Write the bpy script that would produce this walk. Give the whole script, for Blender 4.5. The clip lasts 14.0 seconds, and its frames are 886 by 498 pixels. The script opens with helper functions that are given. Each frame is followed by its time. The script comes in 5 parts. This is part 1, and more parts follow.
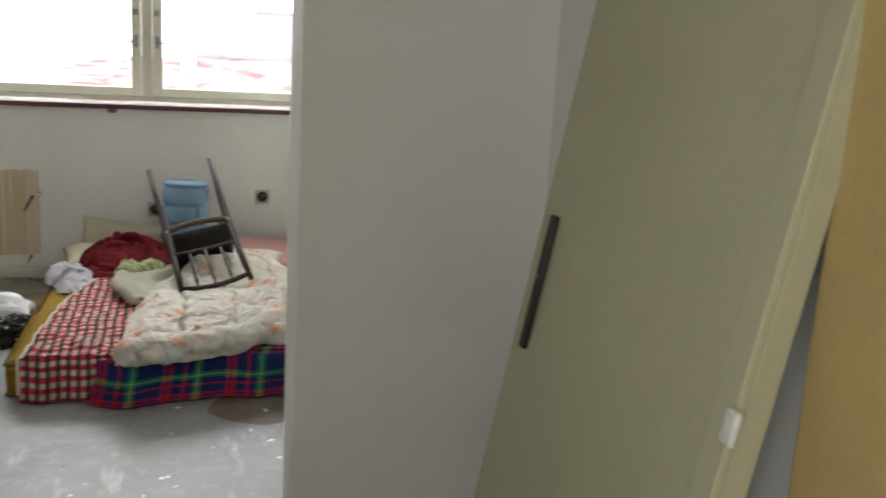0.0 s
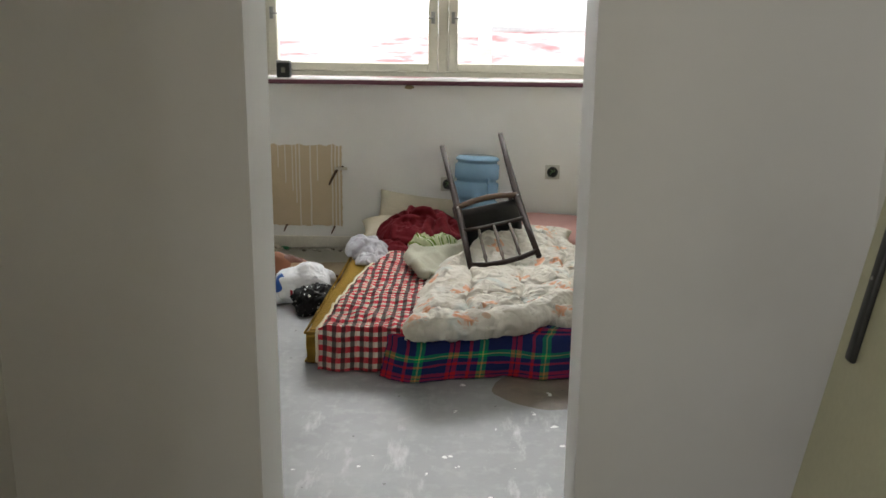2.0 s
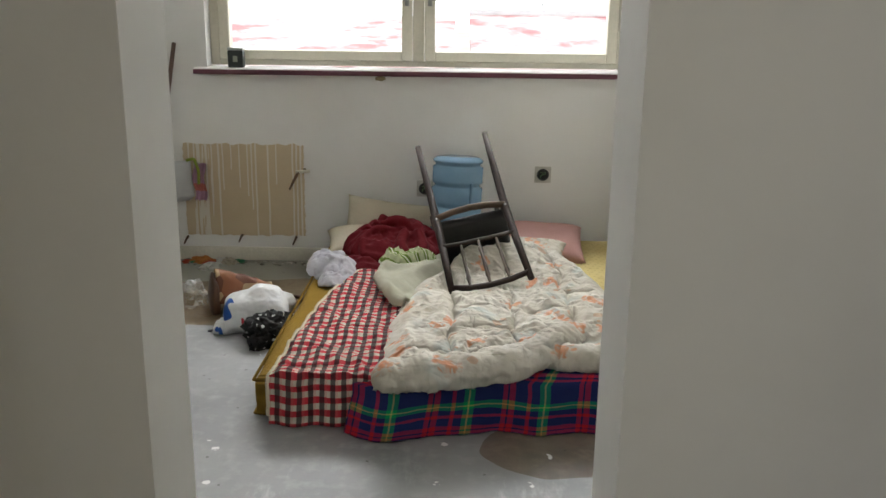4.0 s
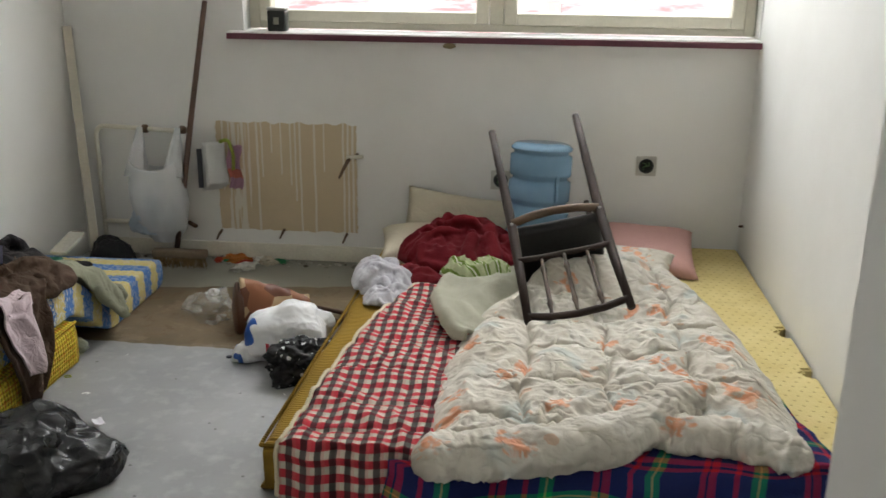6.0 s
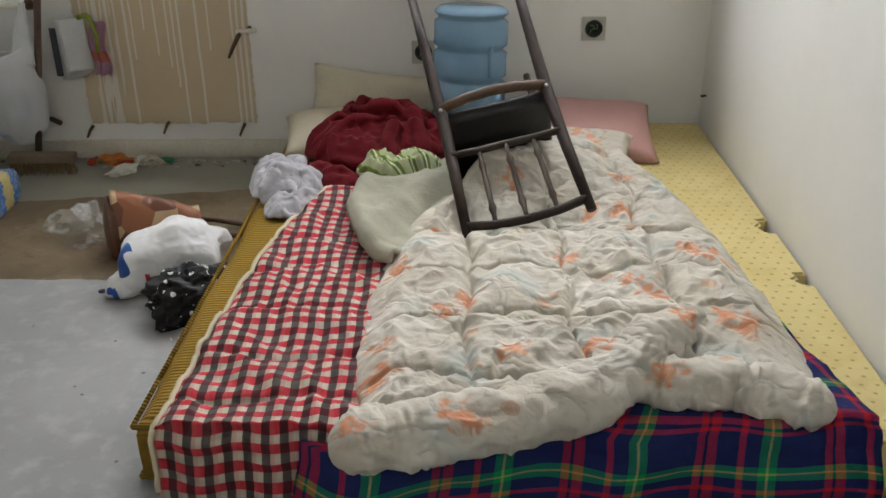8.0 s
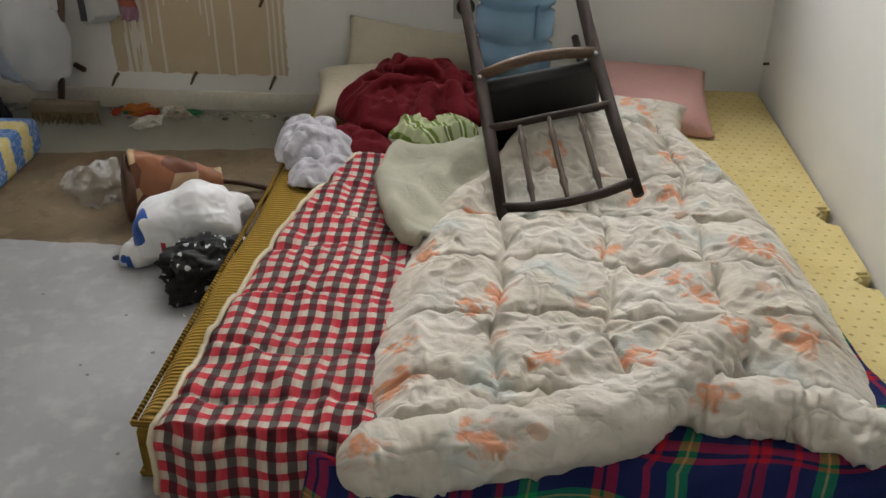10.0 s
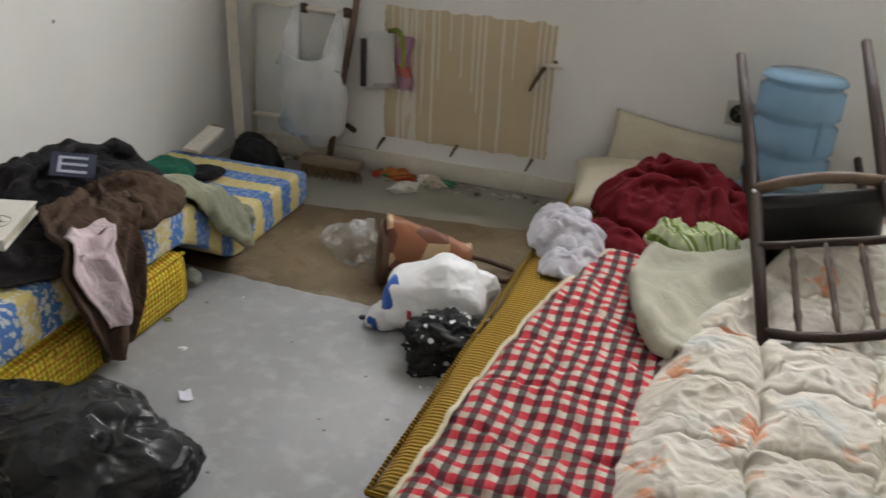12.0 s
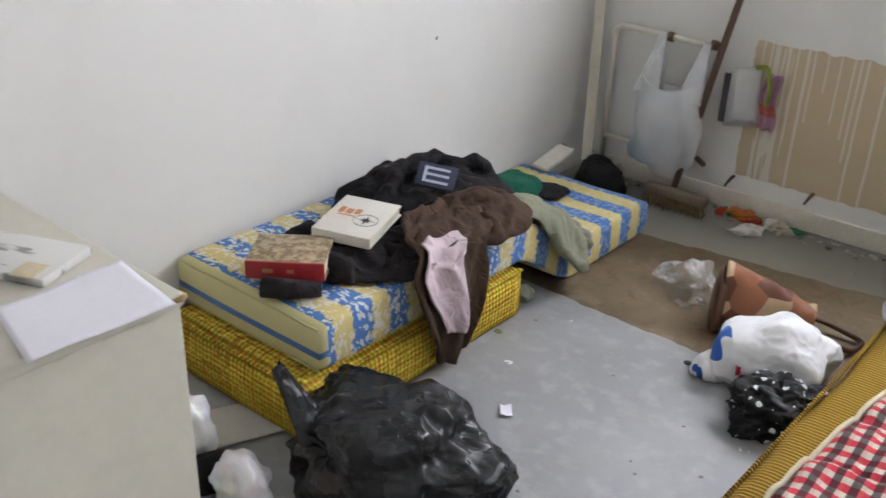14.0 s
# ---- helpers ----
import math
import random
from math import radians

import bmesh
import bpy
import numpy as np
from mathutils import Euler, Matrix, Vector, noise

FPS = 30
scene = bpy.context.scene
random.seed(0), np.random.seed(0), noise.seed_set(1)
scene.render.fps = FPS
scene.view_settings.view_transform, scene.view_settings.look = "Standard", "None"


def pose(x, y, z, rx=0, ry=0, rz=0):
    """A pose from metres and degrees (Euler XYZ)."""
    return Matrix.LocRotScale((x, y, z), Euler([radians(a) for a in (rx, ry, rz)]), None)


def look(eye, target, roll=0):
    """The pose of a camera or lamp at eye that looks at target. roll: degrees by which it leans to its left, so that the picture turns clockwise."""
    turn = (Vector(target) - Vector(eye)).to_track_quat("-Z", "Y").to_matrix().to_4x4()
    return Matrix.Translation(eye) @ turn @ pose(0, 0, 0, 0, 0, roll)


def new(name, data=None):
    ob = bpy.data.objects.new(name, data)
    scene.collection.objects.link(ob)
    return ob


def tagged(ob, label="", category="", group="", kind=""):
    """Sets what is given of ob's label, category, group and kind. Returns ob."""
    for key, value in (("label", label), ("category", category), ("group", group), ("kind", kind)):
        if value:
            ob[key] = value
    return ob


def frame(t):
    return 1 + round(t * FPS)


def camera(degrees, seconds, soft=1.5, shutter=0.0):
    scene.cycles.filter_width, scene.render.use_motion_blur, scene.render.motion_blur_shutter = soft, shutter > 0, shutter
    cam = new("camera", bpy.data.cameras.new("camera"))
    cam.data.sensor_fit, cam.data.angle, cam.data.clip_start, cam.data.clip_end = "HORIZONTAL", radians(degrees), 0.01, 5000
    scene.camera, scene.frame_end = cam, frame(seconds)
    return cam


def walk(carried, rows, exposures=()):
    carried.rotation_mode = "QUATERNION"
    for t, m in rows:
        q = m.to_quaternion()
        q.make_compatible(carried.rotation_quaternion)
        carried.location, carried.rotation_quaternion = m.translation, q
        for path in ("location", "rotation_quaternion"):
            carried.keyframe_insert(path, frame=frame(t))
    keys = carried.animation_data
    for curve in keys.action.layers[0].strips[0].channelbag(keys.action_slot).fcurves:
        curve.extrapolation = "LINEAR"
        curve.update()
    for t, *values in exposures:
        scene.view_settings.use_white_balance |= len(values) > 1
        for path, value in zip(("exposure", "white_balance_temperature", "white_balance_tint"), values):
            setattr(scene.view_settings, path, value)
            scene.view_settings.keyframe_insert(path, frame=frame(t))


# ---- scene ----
cam = camera(50.5, 14.0, shutter=0.35)
PATH = [
    (0, (0.157, 0.173, 1.497), (0.695, 2.051, 1.067), 3.3),
    (0.5, (0.153, 0.213, 1.5), (0.44, 2.136, 1.031), 2.4),
    (1, (0.154, 0.254, 1.504), (0.271, 2.191, 1.021), 2.7),
    (1.5, (0.156, 0.277, 1.503), (0.182, 2.219, 1.027), 2.2),
    (2, (0.178, 0.349, 1.489), (0.112, 2.282, 0.981), 0.6),
    (2.5, (0.171, 0.498, 1.476), (0.093, 2.421, 0.933), 1.6),
    (3, (0.153, 0.659, 1.488), (0.143, 2.59, 0.966), 0.7),
    (5.5, (0.165, 1.698, 1.409), (0.067, 3.605, 0.815), 1.0),
    (6, (0.173, 1.908, 1.393), (-0.02, 3.803, 0.785), 0.6),
    (6.5, (0.146, 2.042, 1.383), (-0.124, 3.924, 0.763), 0.1),
    (7, (0.113, 2.21, 1.361), (-0.02, 4.099, 0.718), -0.8),
    (7.5, (0.108, 2.342, 1.328), (0.116, 4.184, 0.549), -0.6),
    (8, (0.135, 2.507, 1.3), (0.106, 4.303, 0.421), -0.5),
    (10.5, (0.152, 2.719, 1.335), (-0.003, 4.444, 0.335), 1.0),
    (11, (0.11, 2.724, 1.345), (-0.128, 4.47, 0.399), 1.7),
    (11.5, (0.069, 2.743, 1.344), (-0.311, 4.488, 0.443), 2.1),
    (12, (0.027, 2.752, 1.342), (-0.527, 4.467, 0.474), 2.7),
    (12.5, (-0.012, 2.764, 1.341), (-0.729, 4.425, 0.488), 2.9),
    (13, (-0.021, 2.766, 1.347), (-0.874, 4.364, 0.498), 3.3),
    (13.5, (-0.038, 2.756, 1.37), (-1.044, 4.253, 0.508), 2.3),
    (14, (-0.034, 2.739, 1.416), (-1.166, 4.13, 0.531), 2.0),
]
walk(
    cam,
    [(t, look(eye, target, roll)) for t, eye, target, roll in PATH],
    [(0.0, 0.0, 6500, 11), (6.0, 0.0, 6500, 11), (7.3, 0.0, 6450, 12), (10.5, -0.2, 6600, 14), (11.5, -0.1, 6550, 14), (12.5, 0.15, 6400, 14), (13.0, 0.28, 6300, 15), (14.0, 0.4, 6100, 17)],
)
WINDOW_W, HALL_W = 29.0, 30.0

# ---- world, light ----
world = bpy.data.worlds.new("overcast_sky")
scene.world = world
world.use_nodes = True
wn = world.node_tree
sky = wn.nodes.new("ShaderNodeTexSky")
sky.sky_type, sky.sun_disc = "NISHITA", False
sky.sun_elevation, sky.sun_rotation = radians(40), radians(170)
bg = wn.nodes["Background"]
bg.inputs["Strength"].default_value = 0.15
wn.links.new(sky.outputs[0], bg.inputs["Color"])

sun = new("overcast_sun", bpy.data.lights.new("overcast_sun", "SUN"))
sun.data.energy, sun.data.angle, sun.data.color = 5.0, radians(25), (1.0, 0.97, 0.92)
sun.matrix_world = look((4, -14, 16), (0, 6, 0))


def area(name, m, sx, sy, watts, color):
    ob = new(name, bpy.data.lights.new(name, "AREA"))
    ob.data.shape, ob.data.size, ob.data.size_y, ob.data.energy, ob.data.color = "RECTANGLE", sx, sy, watts, color
    ob.matrix_world = m
    return ob


area("window_daylight", look((-0.02, 6.3, 2.04), (-0.02, 3.6, 0.6)), 2.1, 0.56, WINDOW_W, (0.95, 0.985, 1.0))
# the second is an added fill lamp for the hall, no source seen
area("hall_fill_lamp", look((-0.57, -0.65, 1.6), (2.0, 0.2, 1.4)), 1.2, 1.3, HALL_W, (1.0, 0.99, 0.95))


# ---- materials ----
class Mat:
    """Small builder for a procedural material."""

    def __init__(self, name, rough=0.6, metal=0.0, spec=0.5):
        self.m = bpy.data.materials.new(name)
        self.m.use_nodes = True
        self.t = self.m.node_tree
        self.b = self.t.nodes["Principled BSDF"]
        self.b.inputs["Roughness"].default_value = rough
        self.b.inputs["Metallic"].default_value = metal
        self.b.inputs["Specular IOR Level"].default_value = spec

    def n(self, kind, **inputs):
        node = self.t.nodes.new("ShaderNode" + kind)
        for k, v in inputs.items():
            self.put(node.inputs[k.replace("_", " ")], v)
        return node

    def put(self, socket, v):
        if isinstance(v, bpy.types.NodeSocket):
            self.t.links.new(v, socket)
        elif isinstance(v, (tuple, list)) and len(v) == 3 and socket.type == "RGBA":
            socket.default_value = (*v, 1)
        else:
            socket.default_value = v

    def coord(self, kind="Object"):
        return self.n("TexCoord").outputs[kind]

    def xyz(self, v):
        s = self.n("SeparateXYZ")
        self.put(s.inputs[0], v)
        return s.outputs

    def noise(self, v, scale, detail=4, rough=0.55):
        return self.n("TexNoise", Vector=v, Scale=scale, Detail=detail, Roughness=rough).outputs["Fac"]

    def voronoi(self, v, scale, feature="F1", out="Distance", rand=1.0):
        node = self.n("TexVoronoi", Vector=v, Scale=scale, Randomness=rand)
        node.feature = feature
        return node.outputs[out]

    def math(self, op, a, b=0.0, c=0.0):
        node = self.t.nodes.new("ShaderNodeMath")
        node.operation = op
        for i, v in enumerate((a, b, c)):
            self.put(node.inputs[i], v)
        return node.outputs[0]

    def ramp(self, v, lo, hi):
        return self.n("MapRange", Value=v, From_Min=lo, From_Max=hi).outputs[0]

    def mix(self, fac, a, b, mode="MIX"):
        node = self.t.nodes.new("ShaderNodeMix")
        node.data_type, node.blend_type = "RGBA", mode
        self.put(node.inputs[0], fac)
        self.put(node.inputs[6], a)
        self.put(node.inputs[7], b)
        return node.outputs[2]

    def scaled(self, v, x, y, z):
        node = self.n("Mapping", Vector=v)
        node.inputs["Scale"].default_value = (x, y, z)
        return node.outputs[0]

    def warp(self, v, scale, amount):
        node = self.n("TexNoise", Vector=v, Scale=scale, Detail=2.0)
        off = self.t.nodes.new("ShaderNodeVectorMath")
        off.operation = "MULTIPLY_ADD"
        self.put(off.inputs[0], node.outputs["Color"])
        off.inputs[1].default_value = (amount,) * 3
        self.put(off.inputs[2], v)
        return off.outputs[0]

    def done(self, color, bump=None, strength=0.3, dist=0.01, rough=None):
        self.put(self.b.inputs["Base Color"], color)
        if rough is not None:
            self.put(self.b.inputs["Roughness"], rough)
        if bump is not None:
            b = self.n("Bump", Height=bump, Strength=strength, Distance=dist)
            self.put(self.b.inputs["Normal"], b.outputs[0])
        return self.m


def plain(name, color, rough=0.6, metal=0.0, vary=0.25, scale=14.0, bump=0.15, dist=0.004, kind="Object", spec=0.5):
    """A plain colour broken by two scales of noise, with fine relief."""
    m = Mat(name, rough, metal, spec)
    v = m.coord(kind)
    big, fine = m.noise(v, scale * 0.25, 3), m.noise(v, scale * 6, 4)
    both = m.math("MULTIPLY_ADD", fine, 0.4, m.math("MULTIPLY", big, 0.6))
    dark = tuple(c * (1 - vary) for c in color)
    light = tuple(min(1, c * (1 + vary * 0.6)) for c in color)
    return m.done(m.mix(m.ramp(both, 0.3, 0.7), dark, light), fine, bump, dist)


def wall_paint():
    m = Mat("white_wall_paint", 0.75, 0, 0.3)
    v = m.coord()
    stains = m.ramp(m.noise(v, 1.1, 5, 0.6), 0.45, 0.8)
    specks = m.math("LESS_THAN", m.voronoi(v, 2.2), 0.016)
    col = m.mix(stains, (0.78, 0.77, 0.735), (0.69, 0.675, 0.635))
    col = m.mix(m.math("MULTIPLY", specks, 0.8), col, (0.12, 0.1, 0.08))
    relief = m.math("MULTIPLY_ADD", m.noise(v, 45, 3), 0.35, m.noise(v, 7, 4))
    return m.done(col, relief, 0.18, 0.006)


def floor_mat():
    m = Mat("worn_grey_floor_paint", 0.5, 0, 0.45)
    v = m.coord()
    x, y, z = m.xyz(m.warp(v, 3.0, 0.16))
    wx, wy, wz = m.xyz(m.warp(v, 9.0, 0.05))
    n1, n2, n3 = m.noise(v, 2.2, 5), m.noise(v, 16, 5), m.noise(v, 70, 3)
    grey = m.mix(m.ramp(n1, 0.3, 0.7), (0.265, 0.27, 0.27), (0.36, 0.365, 0.365))
    grey = m.mix(m.math("MULTIPLY", m.ramp(n2, 0.5, 0.75), 0.5), grey, (0.5, 0.5, 0.5))
    scuff = m.ramp(m.noise(m.scaled(v, 5, 1.3, 1), 1.6, 6, 0.7), 0.56, 0.72)
    near = m.ramp(wy, 3.9, 3.5)
    grey = m.mix(m.math("MULTIPLY", m.math("MULTIPLY", scuff, near), 0.7), grey, (0.72, 0.72, 0.72))
    back = m.mix(n2, (0.22, 0.215, 0.175), (0.3, 0.29, 0.24))
    brown = m.mix(m.ramp(n2, 0.3, 0.7), (0.1, 0.07, 0.035), (0.17, 0.122, 0.066))
    brown = m.mix(m.math("MULTIPLY", m.ramp(n1, 0.5, 0.68), 0.7), brown, (0.25, 0.19, 0.115))
    n4 = m.noise(m.warp(v, 5.0, 0.2), 8.0, 6, 0.7)
    brown = m.mix(m.math("MULTIPLY", m.ramp(n4, 0.54, 0.62), 0.45), brown, (0.28, 0.22, 0.145))
    brown = m.mix(m.math("MULTIPLY", m.ramp(n4, 0.45, 0.36), 0.7), brown, (0.13, 0.062, 0.025))
    in_brown = m.math("GREATER_THAN", m.math("MULTIPLY_ADD", wx, 0.02, wy), 4.97)
    limit = m.math("MULTIPLY_ADD", wx, 0.13, 5.76)
    in_back = m.math("GREATER_THAN", wy, limit)
    col = m.mix(in_brown, grey, brown)
    col = m.mix(in_back, col, back)
    fx, fy = m.math("DIVIDE", m.math("SUBTRACT", x, 0.6), 0.24), m.math("DIVIDE", m.math("SUBTRACT", y, 3.92), 0.2)
    foot = m.math("LESS_THAN", m.math("MULTIPLY_ADD", fx, fx, m.math("MULTIPLY", fy, fy)), 1.0)
    col = m.mix(m.math("MULTIPLY", foot, 0.75), col, brown)
    spots = m.math("LESS_THAN", m.voronoi(m.warp(v, 14, 0.06), 7.5), 0.1)
    spots = m.math("MULTIPLY", spots, m.math("GREATER_THAN", m.noise(v, 30, 2), 0.5))
    col = m.mix(m.math("MULTIPLY", spots, m.math("SUBTRACT", 1.0, in_brown)), col, (0.82, 0.82, 0.8))
    dirt = m.math("LESS_THAN", m.voronoi(v, 9.3), 0.05)
    col = m.mix(m.math("MULTIPLY", dirt, 0.7), col, (0.07, 0.06, 0.05))
    rough = m.ramp(n2, 0.1, 0.9)
    rough = m.math("MULTIPLY_ADD", rough, 0.25, 0.36)
    return m.done(col, m.math("MULTIPLY_ADD", n3, 0.3, n2), 0.12, 0.005, rough)


WALL = wall_paint()
FLOOR = floor_mat()
CEIL = plain("ceiling_whitewash", (0.78, 0.77, 0.74), 0.85)
FRAME = plain("cream_window_paint", (0.68, 0.64, 0.52), 0.42, vary=0.12)
SILL_TOP = plain("white_sill_board", (0.82, 0.81, 0.78), 0.4, vary=0.08)
MAROON = plain("maroon_sill_edge", (0.13, 0.03, 0.05), 0.5)
STEEL = plain("grey_steel", (0.35, 0.34, 0.32), 0.4, 0.9)
BLACK = plain("black_plastic", (0.018, 0.018, 0.018), 0.45)
OLIVE = plain("olive_door_paint", (0.46, 0.445, 0.295), 0.42, vary=0.1)
OCHRE_WOOD = plain("ochre_varnished_wood", (0.5, 0.37, 0.16), 0.45, vary=0.15)
BEIGE = plain("beige_old_paint", (0.46, 0.37, 0.25), 0.75, vary=0.12)
PIPE = plain("cream_pipe_paint", (0.7, 0.66, 0.55), 0.4, vary=0.12)
RUST = plain("rusted_iron", (0.16, 0.1, 0.06), 0.8, 0.3, 0.4)

GLASS = Mat("window_glass", 0.02)
GLASS.b.inputs["Transmission Weight"].default_value = 1.0
GLASS.b.inputs["IOR"].default_value = 1.05
GLASS = GLASS.done((0.97, 0.98, 0.97))


# ---- mesh helpers ----
def mesh_of(name, bm, material, smooth=True):
    me = bpy.data.meshes.new(name)
    bmesh.ops.recalc_face_normals(bm, faces=bm.faces)
    bm.to_mesh(me)
    bm.free()
    for mat in material if isinstance(material, (list, tuple)) else (material,):
        me.materials.append(mat)
    for p in me.polygons:
        p.use_smooth = smooth
    return me


def thing(name, label, category, group="", kind="", at=(0, 0, 0), m=None):
    ob = new(name)
    ob.empty_display_size = 0.05
    ob.matrix_basis = m if m is not None else Matrix.Translation(at)
    return tagged(ob, label, category, group, kind)


def part(name, bm, material, parent=None, label="", smooth=True):
    """One mesh object in the coordinates of its parent thing."""
    ob = new(name, mesh_of(name, bm, material, smooth))
    if parent is not None:
        ob.parent = parent
    if label:
        ob["label"] = label
    return ob


def single(name, bm, material, label, category, group="", kind="", smooth=True):
    return tagged(part(name, bm, material, smooth=smooth), label, category, group, kind)


def box(x0, x1, y0, y1, z0, z1, bevel=0.0, bm=None, segs=2, m=None):
    bm = bm or bmesh.new()
    made = bmesh.ops.create_cube(bm, size=1.0)["verts"]
    for v in made:
        v.co = Vector(((x0 + x1) / 2 + v.co.x * (x1 - x0), (y0 + y1) / 2 + v.co.y * (y1 - y0), (z0 + z1) / 2 + v.co.z * (z1 - z0)))
    if m is not None:
        bmesh.ops.transform(bm, matrix=m, verts=made)
    if bevel:
        edges = list({e for v in made for e in v.link_edges})
        bmesh.ops.bevel(bm, geom=edges, offset=bevel, segments=segs, affect="EDGES", profile=0.5)
    return bm


def tube(points, radius, bm=None, sides=10, caps=True):
    """A round bar along points; radius: one number or one for each point."""
    bm = bm or bmesh.new()
    pts = [Vector(p) for p in points]
    radii = radius if isinstance(radius, (list, tuple)) else [radius] * len(pts)
    rings, side = [], None
    for i, p in enumerate(pts):
        d = (pts[min(i + 1, len(pts) - 1)] - pts[max(i - 1, 0)]).normalized()
        if side is None:
            side = d.orthogonal().normalized()
        side = (side - d * side.dot(d)).normalized()
        up = d.cross(side)
        rings.append([bm.verts.new(p + radii[i] * (math.cos(a) * side + math.sin(a) * up)) for a in (2 * math.pi * k / sides for k in range(sides))])
    for a, b in zip(rings, rings[1:]):
        for k in range(sides):
            bm.faces.new((a[k], a[(k + 1) % sides], b[(k + 1) % sides], b[k]))
    if caps:
        bm.faces.new(rings[0][::-1])
        bm.faces.new(rings[-1])
    return bm


def arc(points, r=0.04, n=5):
    """A polyline with its inner corners rounded."""
    pts = [Vector(p) for p in points]
    out = [pts[0]]
    for a, b, c in zip(pts, pts[1:], pts[2:]):
        p, q = b + (a - b).normalized() * r, b + (c - b).normalized() * r
        out += [p.lerp(b, t).lerp(b.lerp(q, t), t) for t in (k / n for k in range(n + 1))]
    return out + [pts[-1]]


def lathe(profile, bm=None, sides=24, m=None):
    bm = bm or bmesh.new()
    rings = []
    for r, z in profile:
        rings.append([bm.verts.new((r * math.cos(2 * math.pi * k / sides), r * math.sin(2 * math.pi * k / sides), z)) for k in range(sides)])
    for a, b in zip(rings, rings[1:]):
        for k in range(sides):
            bm.faces.new((a[k], a[(k + 1) % sides], b[(k + 1) % sides], b[k]))
    bm.faces.new(rings[0][::-1])
    bm.faces.new(rings[-1])
    if m is not None:
        bmesh.ops.transform(bm, matrix=m, verts=[v for r in rings for v in r])
    return bm


def nz(x, y, z=0.0, s=1.0):
    return noise.noise(Vector((x * s, y * s, z * s)))


def ridged(x, y, z, s):
    return 1.0 - 2.0 * abs(nz(x, y, z, s))


def sheet(where, nu, nv, thick=0.006, bm=None, uv=None, uvf=None):
    """A cloth: where(u, v) gives a point for u, v in 0..1; uv: metres of the cloth along u and v for its pattern."""
    bm = bm or bmesh.new()
    layer = bm.loops.layers.uv.verify()
    rows = [[Vector(where(i / nu, j / nv)) for i in range(nu + 1)] for j in range(nv + 1)]
    top = [[bm.verts.new(p) for p in row] for row in rows]
    w, h = uv or (1, 1)
    spot = uvf or (lambda a, b: (a * w, b * h))
    faces = []
    for j in range(nv):
        for i in range(nu):
            f = bm.faces.new((top[j][i], top[j][i + 1], top[j + 1][i + 1], top[j + 1][i]))
            for loop, (a, b) in zip(f.loops, ((i, j), (i + 1, j), (i + 1, j + 1), (i, j + 1))):
                loop[layer].uv = spot(a / nu, b / nv)
            faces.append(f)
    if thick:
        bm.normal_update()
        low = [[bm.verts.new(v.co - v.normal * thick) for v in row] for row in top]
        ring = [(0, i) for i in range(nu)] + [(j, nu) for j in range(nv)] + [(nv, i) for i in range(nu, 0, -1)] + [(j, 0) for j in range(nv, 0, -1)]
        for j in range(nv):
            for i in range(nu):
                f = bm.faces.new((low[j][i], low[j + 1][i], low[j + 1][i + 1], low[j][i + 1]))
                for loop, (a, b) in zip(f.loops, ((i, j), (i, j + 1), (i + 1, j + 1), (i + 1, j))):
                    loop[layer].uv = spot(a / nu, b / nv)
        for (j, i), (j2, i2) in zip(ring, ring[1:] + ring[:1]):
            f = bm.faces.new((top[j][i], low[j][i], low[j2][i2], top[j2][i2]))
            for loop, (a, b) in zip(f.loops, ((i, j), (i, j), (i2, j2), (i2, j2))):
                loop[layer].uv = spot(a / nu, b / nv)
    return bm


def blob(rx, ry, rz, lump=0.15, scale=4.0, seed=0.0, sub=4, flat=True, crease=0.0, cscale=9.0, m=None):
    """A crumpled bag or heap: an icosphere pushed about by noise, flat where it lies on the ground."""
    bm = bmesh.new()
    bmesh.ops.create_icosphere(bm, subdivisions=sub, radius=1.0)
    for v in bm.verts:
        d = v.co.normalized()
        k = 1 + lump * nz(d.x + seed, d.y, d.z, scale * 0.5) + crease * ridged(d.x, d.y + seed, d.z, cscale * 0.3) + 0.4 * crease * ridged(d.x + seed, d.y, d.z, cscale * 0.8)
        v.co = Vector((d.x * rx * k, d.y * ry * k, d.z * rz * k))
        if flat:
            v.co.z = max(v.co.z, -0.55 * rz) + 0.55 * rz
    if m is not None:
        bmesh.ops.transform(bm, matrix=m, verts=bm.verts)
    return bm

# ---- the building ----
XL, XR, YB, YW0, YW1, TOP = -1.95, 1.07, 6.0, 2.42, 2.65, 2.65
DX0, DX1 = -0.331, 0.433


def wall(name, boxes, label):
    bm = bmesh.new()
    for b in boxes:
        box(*b, bm=bm)
    return single(name, bm, WALL, label, "wall", kind="structure", smooth=False)


def holed(x0, x1, z0, z1, hx0, hx1, hz0, hz1, y0, y1):
    """The four boxes of a wall along x round one opening."""
    out = [(x0, hx0, y0, y1, z0, z1), (hx1, x1, y0, y1, z0, z1), (hx0, hx1, y0, y1, hz1, z1)]
    if hz0 > z0:
        out.append((hx0, hx1, y0, y1, z0, hz0))
    return [b for b in out if b[1] - b[0] > 1e-4]


